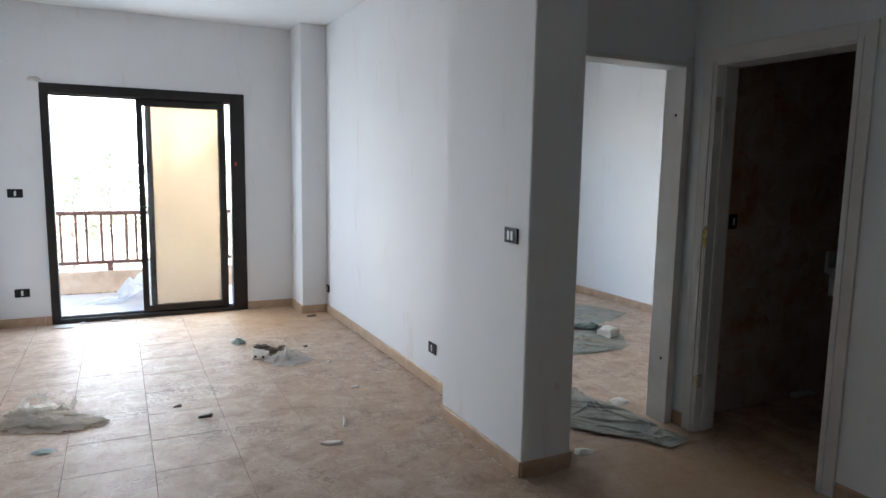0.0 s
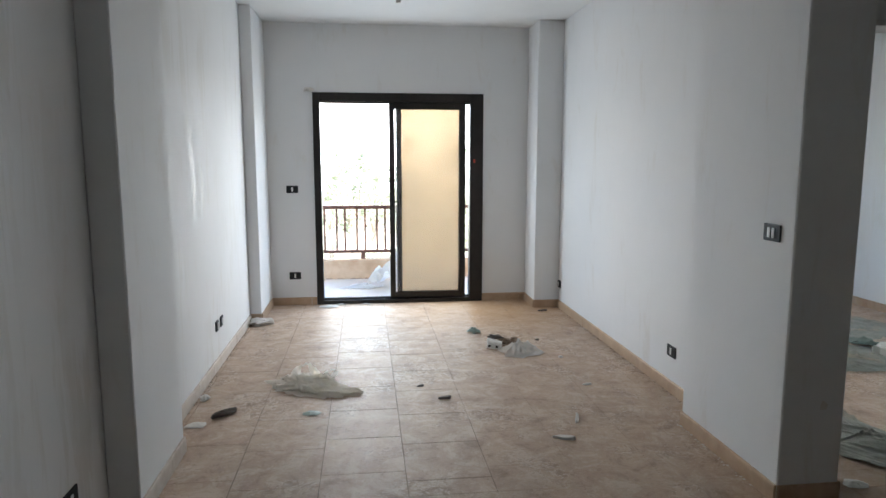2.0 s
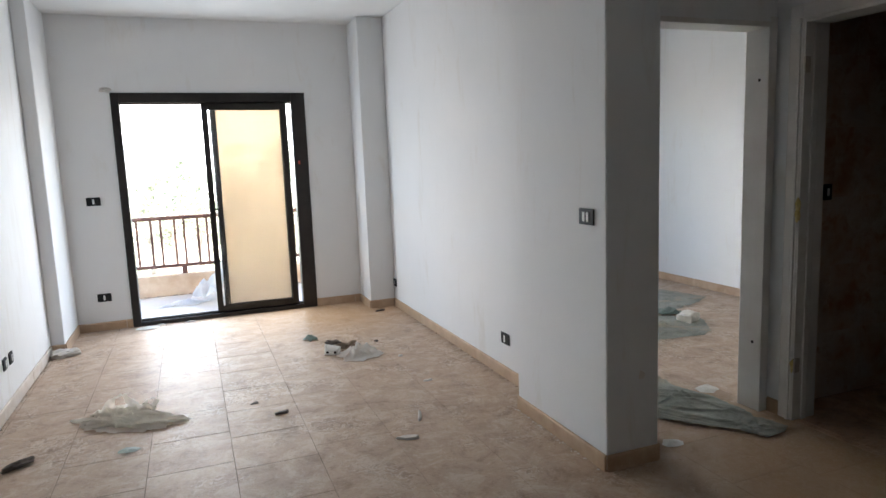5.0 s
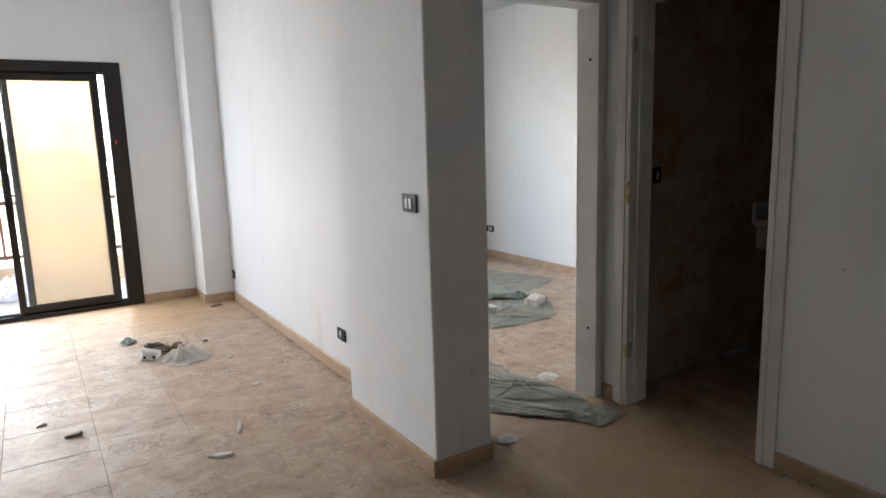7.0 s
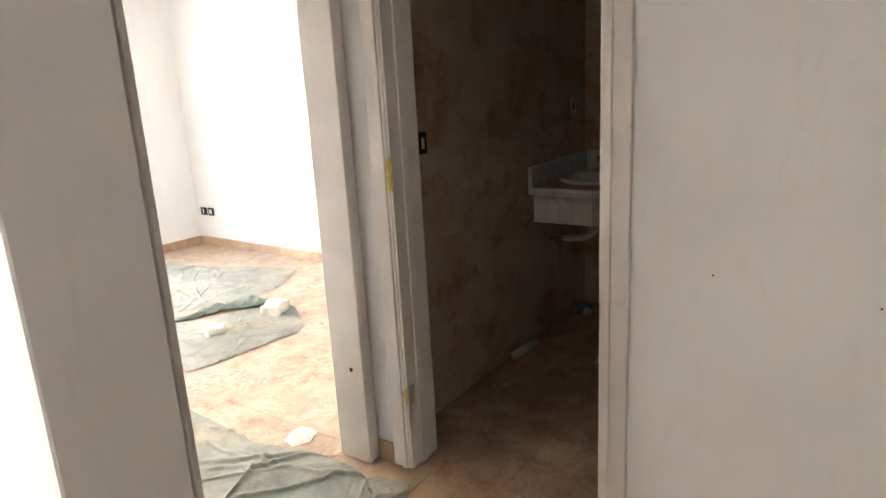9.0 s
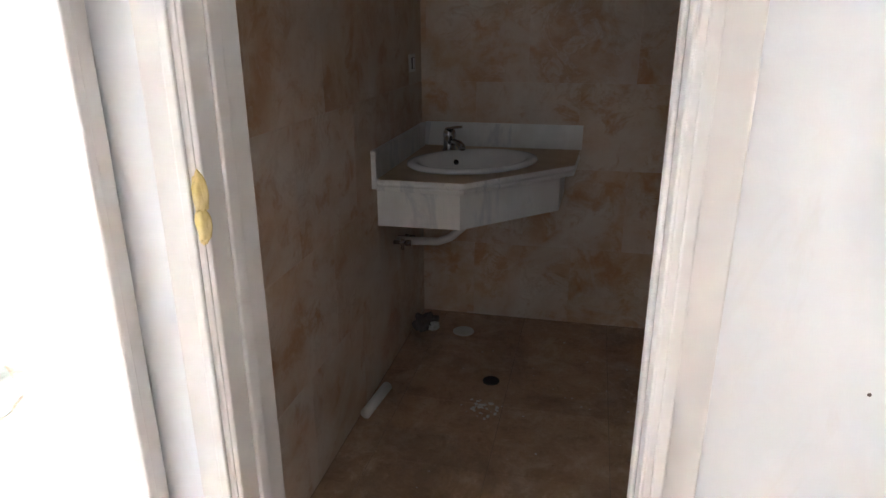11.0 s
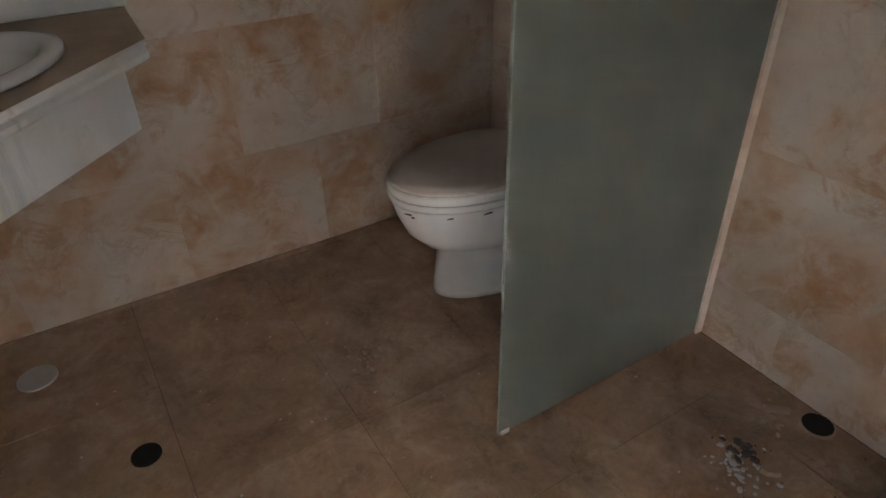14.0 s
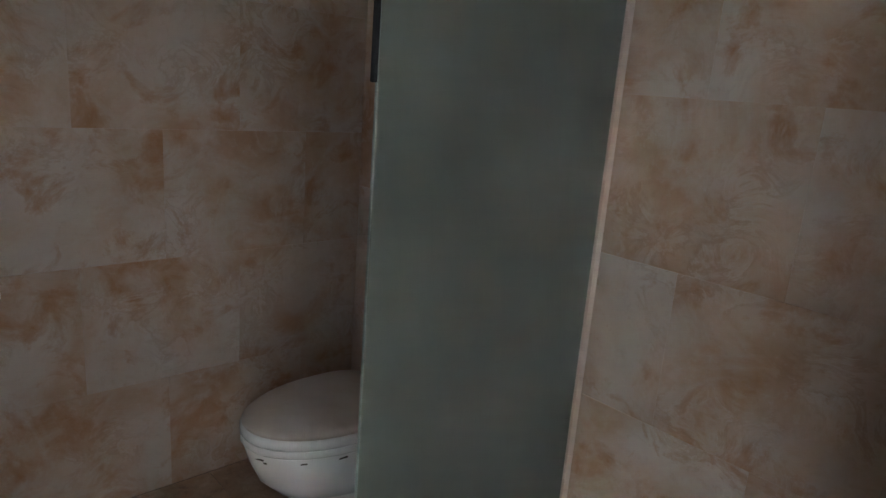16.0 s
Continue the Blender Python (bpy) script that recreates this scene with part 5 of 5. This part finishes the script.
scrap(0.79, 5.318, 0.13, 0.09, GREENBIT, 65, "plastic_scrap", "flat green plastic scrap on the floor", 0.006)
rubble("rubble_lump", "dark rubble lump near the streaked wall", "rubble", 0.28, 5.35, (0.15, 0.05, 0.04), DARKBIT, 66, turn=40)
scrap(0.15, 5.21, 0.14, 0.10, PAPER, 67)
rubble("rubble_lump", "small brown lump at the skirting", "rubble", 0.10, 5.62, (0.07, 0.05, 0.035), PVC, 68)
rubble("plaster_lump", "white plaster rubble against the column", "rubble", 0.15, 7.55, (0.2, 0.12, 0.07), PVC, 69, turn=20)
rubble("tile_shard", "broken white skirting shard leaning by the column", "shard", 0.20, 7.60, (0.11, 0.05, 0.05), PVC, 70, turn=30)
scrap(0.75, 8.24, 0.24, 0.14, PAPER, 71, height=0.02)
scrap(0.86, 8.32, 0.10, 0.05, PAPER, 75, height=0.014)
scrap(1.12, 8.31, 0.12, 0.05, PAPER, 76, height=0.012)
rubble("tile_shard", "small tan shard on the floor", "shard", 2.61, 5.62, (0.07, 0.03, 0.015), PVC, 72)
rubble("tile_shard", "small tan shard on the floor", "shard", 2.616, 6.25, (0.05, 0.05, 0.015), PVC, 73)
rubble("tile_shard", "brown shard at the column foot", "shard", 2.9, 7.8, (0.12, 0.04, 0.02), DARKBIT, 74, turn=10)

# ---- foam on the bathroom door casing ----
for z, h in ((1.175, 0.085), (1.12, 0.08), (0.31, 0.07)):
    bm = bmesh.new()
    bmesh.ops.create_icosphere(bm, subdivisions=3, radius=1.0)
    for v in bm.verts:
        v.co *= 1 + 0.5 * noise.noise(v.co * 1.7 + Vector((z * 9, 0, 0)))
        v.co = Vector((v.co.x * 0.14 * h, v.co.y * 0.15 * h, v.co.z * h / 2))
    fo = tagged(part("foam_blob", bm, FOAM, smooth=True), "yellow mounting foam oozing from the door casing", "foam", "foam on the casing")
    fo.location = (HALL - 0.014, 4.092, z)


# ---- tiles, last ----
def lay_tiles(parent, x0, x1, y0, y1, px, py, sx, shift, material, name="tile", gap=0.0020, skip=None):
    """Floor tiles in columns of width px starting at sx, alternate columns shifted along y."""
    cache = {}
    k0 = math.floor((x0 - sx) / px)
    x, k = sx + k0 * px, k0
    while x < x1 - 0.01:
        a, b = max(x, x0), min(x + px, x1)
        s = shift[k % 2]
        y = y0 - ((y0 - s) % py)
        while y < y1 - 0.01:
            c, d = max(y, y0), min(y + py, y1)
            if b - a > 0.012 and d - c > 0.012 and not (skip and skip((a + b) / 2, (c + d) / 2)):
                key = (round(b - a, 3), round(d - c, 3))
                if key not in cache:
                    cache[key] = tile_mesh(name, key[0] - gap, key[1] - gap, 0.012, material, 0.0008)
                ob = new(name, cache[key])
                ob.parent = parent
                ob.location = ((a + b) / 2, (c + d) / 2, random.uniform(-0.0003, 0.0))
            y += py
        x += px
        k += 1


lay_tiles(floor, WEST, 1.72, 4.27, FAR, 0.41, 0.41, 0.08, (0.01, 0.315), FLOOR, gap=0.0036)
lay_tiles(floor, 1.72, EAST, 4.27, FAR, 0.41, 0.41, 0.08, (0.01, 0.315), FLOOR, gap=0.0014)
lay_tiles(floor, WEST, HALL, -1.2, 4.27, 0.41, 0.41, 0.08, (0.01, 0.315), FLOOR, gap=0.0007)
lay_tiles(floor_bed, 3.25, BED_E, 4.27, FAR, 0.41, 0.41, 0.08, (0.01, 0.315), FLOOR, gap=0.0007)
lay_tiles(floor_bath, HALL, BX1, BY0, BY1, 0.41, 0.41, 4.22, (0.03, 0.03), BATHFLOOR)


def wall_tiles(parent_name, label, origin, along, way, length, height, pw=0.48, ph=0.395, z0=0.0, s0=0.0, skip=None):
    """Tiles on a wall from origin along a direction; way points into the room."""
    w = tagged(new(parent_name), label, "wall tiles", kind="structure")
    cache = {}
    n, u = Vector(way), Vector(along)
    rot = Matrix(((u.x, 0, n.x, 0), (u.y, 0, n.y, 0), (0, 1, 0, 0), (0, 0, 0, 1)))
    z, row = z0, 0
    while z < height:
        zt = min(z + ph, height)
        zb = max(z, 0.0)
        s = s0 - pw - (pw / 2 if row % 2 else 0)
        while s < length:
            a, b = max(s, 0.0), min(s + pw, length)
            if b - a > 0.012 and zt - zb > 0.012 and not (skip and skip(a, b, zb, zt)):
                key = (round(b - a, 3), round(zt - zb, 3))
                if key not in cache:
                    cache[key] = tile_mesh("tile", key[0] - 0.0007, key[1] - 0.0007, 0.0075, STONE, 0.0006)
                ob = new("tile", cache[key])
                ob.parent = w
                p = Vector(origin) + u * (a + b) / 2 + Vector((0, 0, (zb + zt) / 2)) - n * random.uniform(0, 0.0002)
                ob.matrix_world = Matrix.Translation(p) @ rot
            s += pw
        z += ph
        row += 1
    return w


wall_tiles("wall_tiles_north", "travertine-look ceramic wall tiles", (BX0, BY1, 0), (1, 0, 0), (0, -1, 0), BX1 - BX0, 2.6, z0=-0.0, s0=0.54)
wall_tiles("wall_tiles_east", "travertine-look ceramic wall tiles", (BX1, BY0, 0), (0, 1, 0), (-1, 0, 0), BY1 - BY0, 2.6, s0=0.23)
wall_tiles("wall_tiles_south", "travertine-look ceramic wall tiles", (BX0, BY0, 0), (1, 0, 0), (0, 1, 0), BX1 - BX0, 2.6, z0=-0.195, s0=0.19)

skirting("baseboard", [
    (WEST, 7.66, 0.145, 7.66), (0.145, 7.66, 0.145, FAR),
    (0.145, FAR, 0.61, FAR), (2.375, FAR, 2.85, FAR), (2.85, FAR, 2.85, 7.97), (2.85, 7.97, EAST, 7.97), (EAST, 7.97, EAST, 4.91), (EAST, 4.91, 2.93, 4.91), (2.93, 4.91, 2.93, 4.03),
    (2.93, 4.03, 3.224, 4.03), (3.224, 4.03, 3.224, 4.27), (HALL, 4.254, HALL, 4.174), (HALL, 3.241, HALL, -1.2), (HALL, -1.2, WEST, -1.2)])
skirting("baseboard_bedroom", [(BED_E, FAR, BED_E, 4.40), (3.25, 4.41, 3.25, FAR), (3.25, FAR, BED_E, FAR)])
skirting("baseboard_west", [(WEST, -1.2, WEST, 4.22), (WEST, 4.22, 0.17, 4.22), (0.17, 4.22, 0.17, 4.88), (0.17, 4.88, WEST, 4.88), (WEST, 4.88, WEST, 7.66)],
         PALESKIRT, "paler tan ceramic skirting tiles along the west wall")
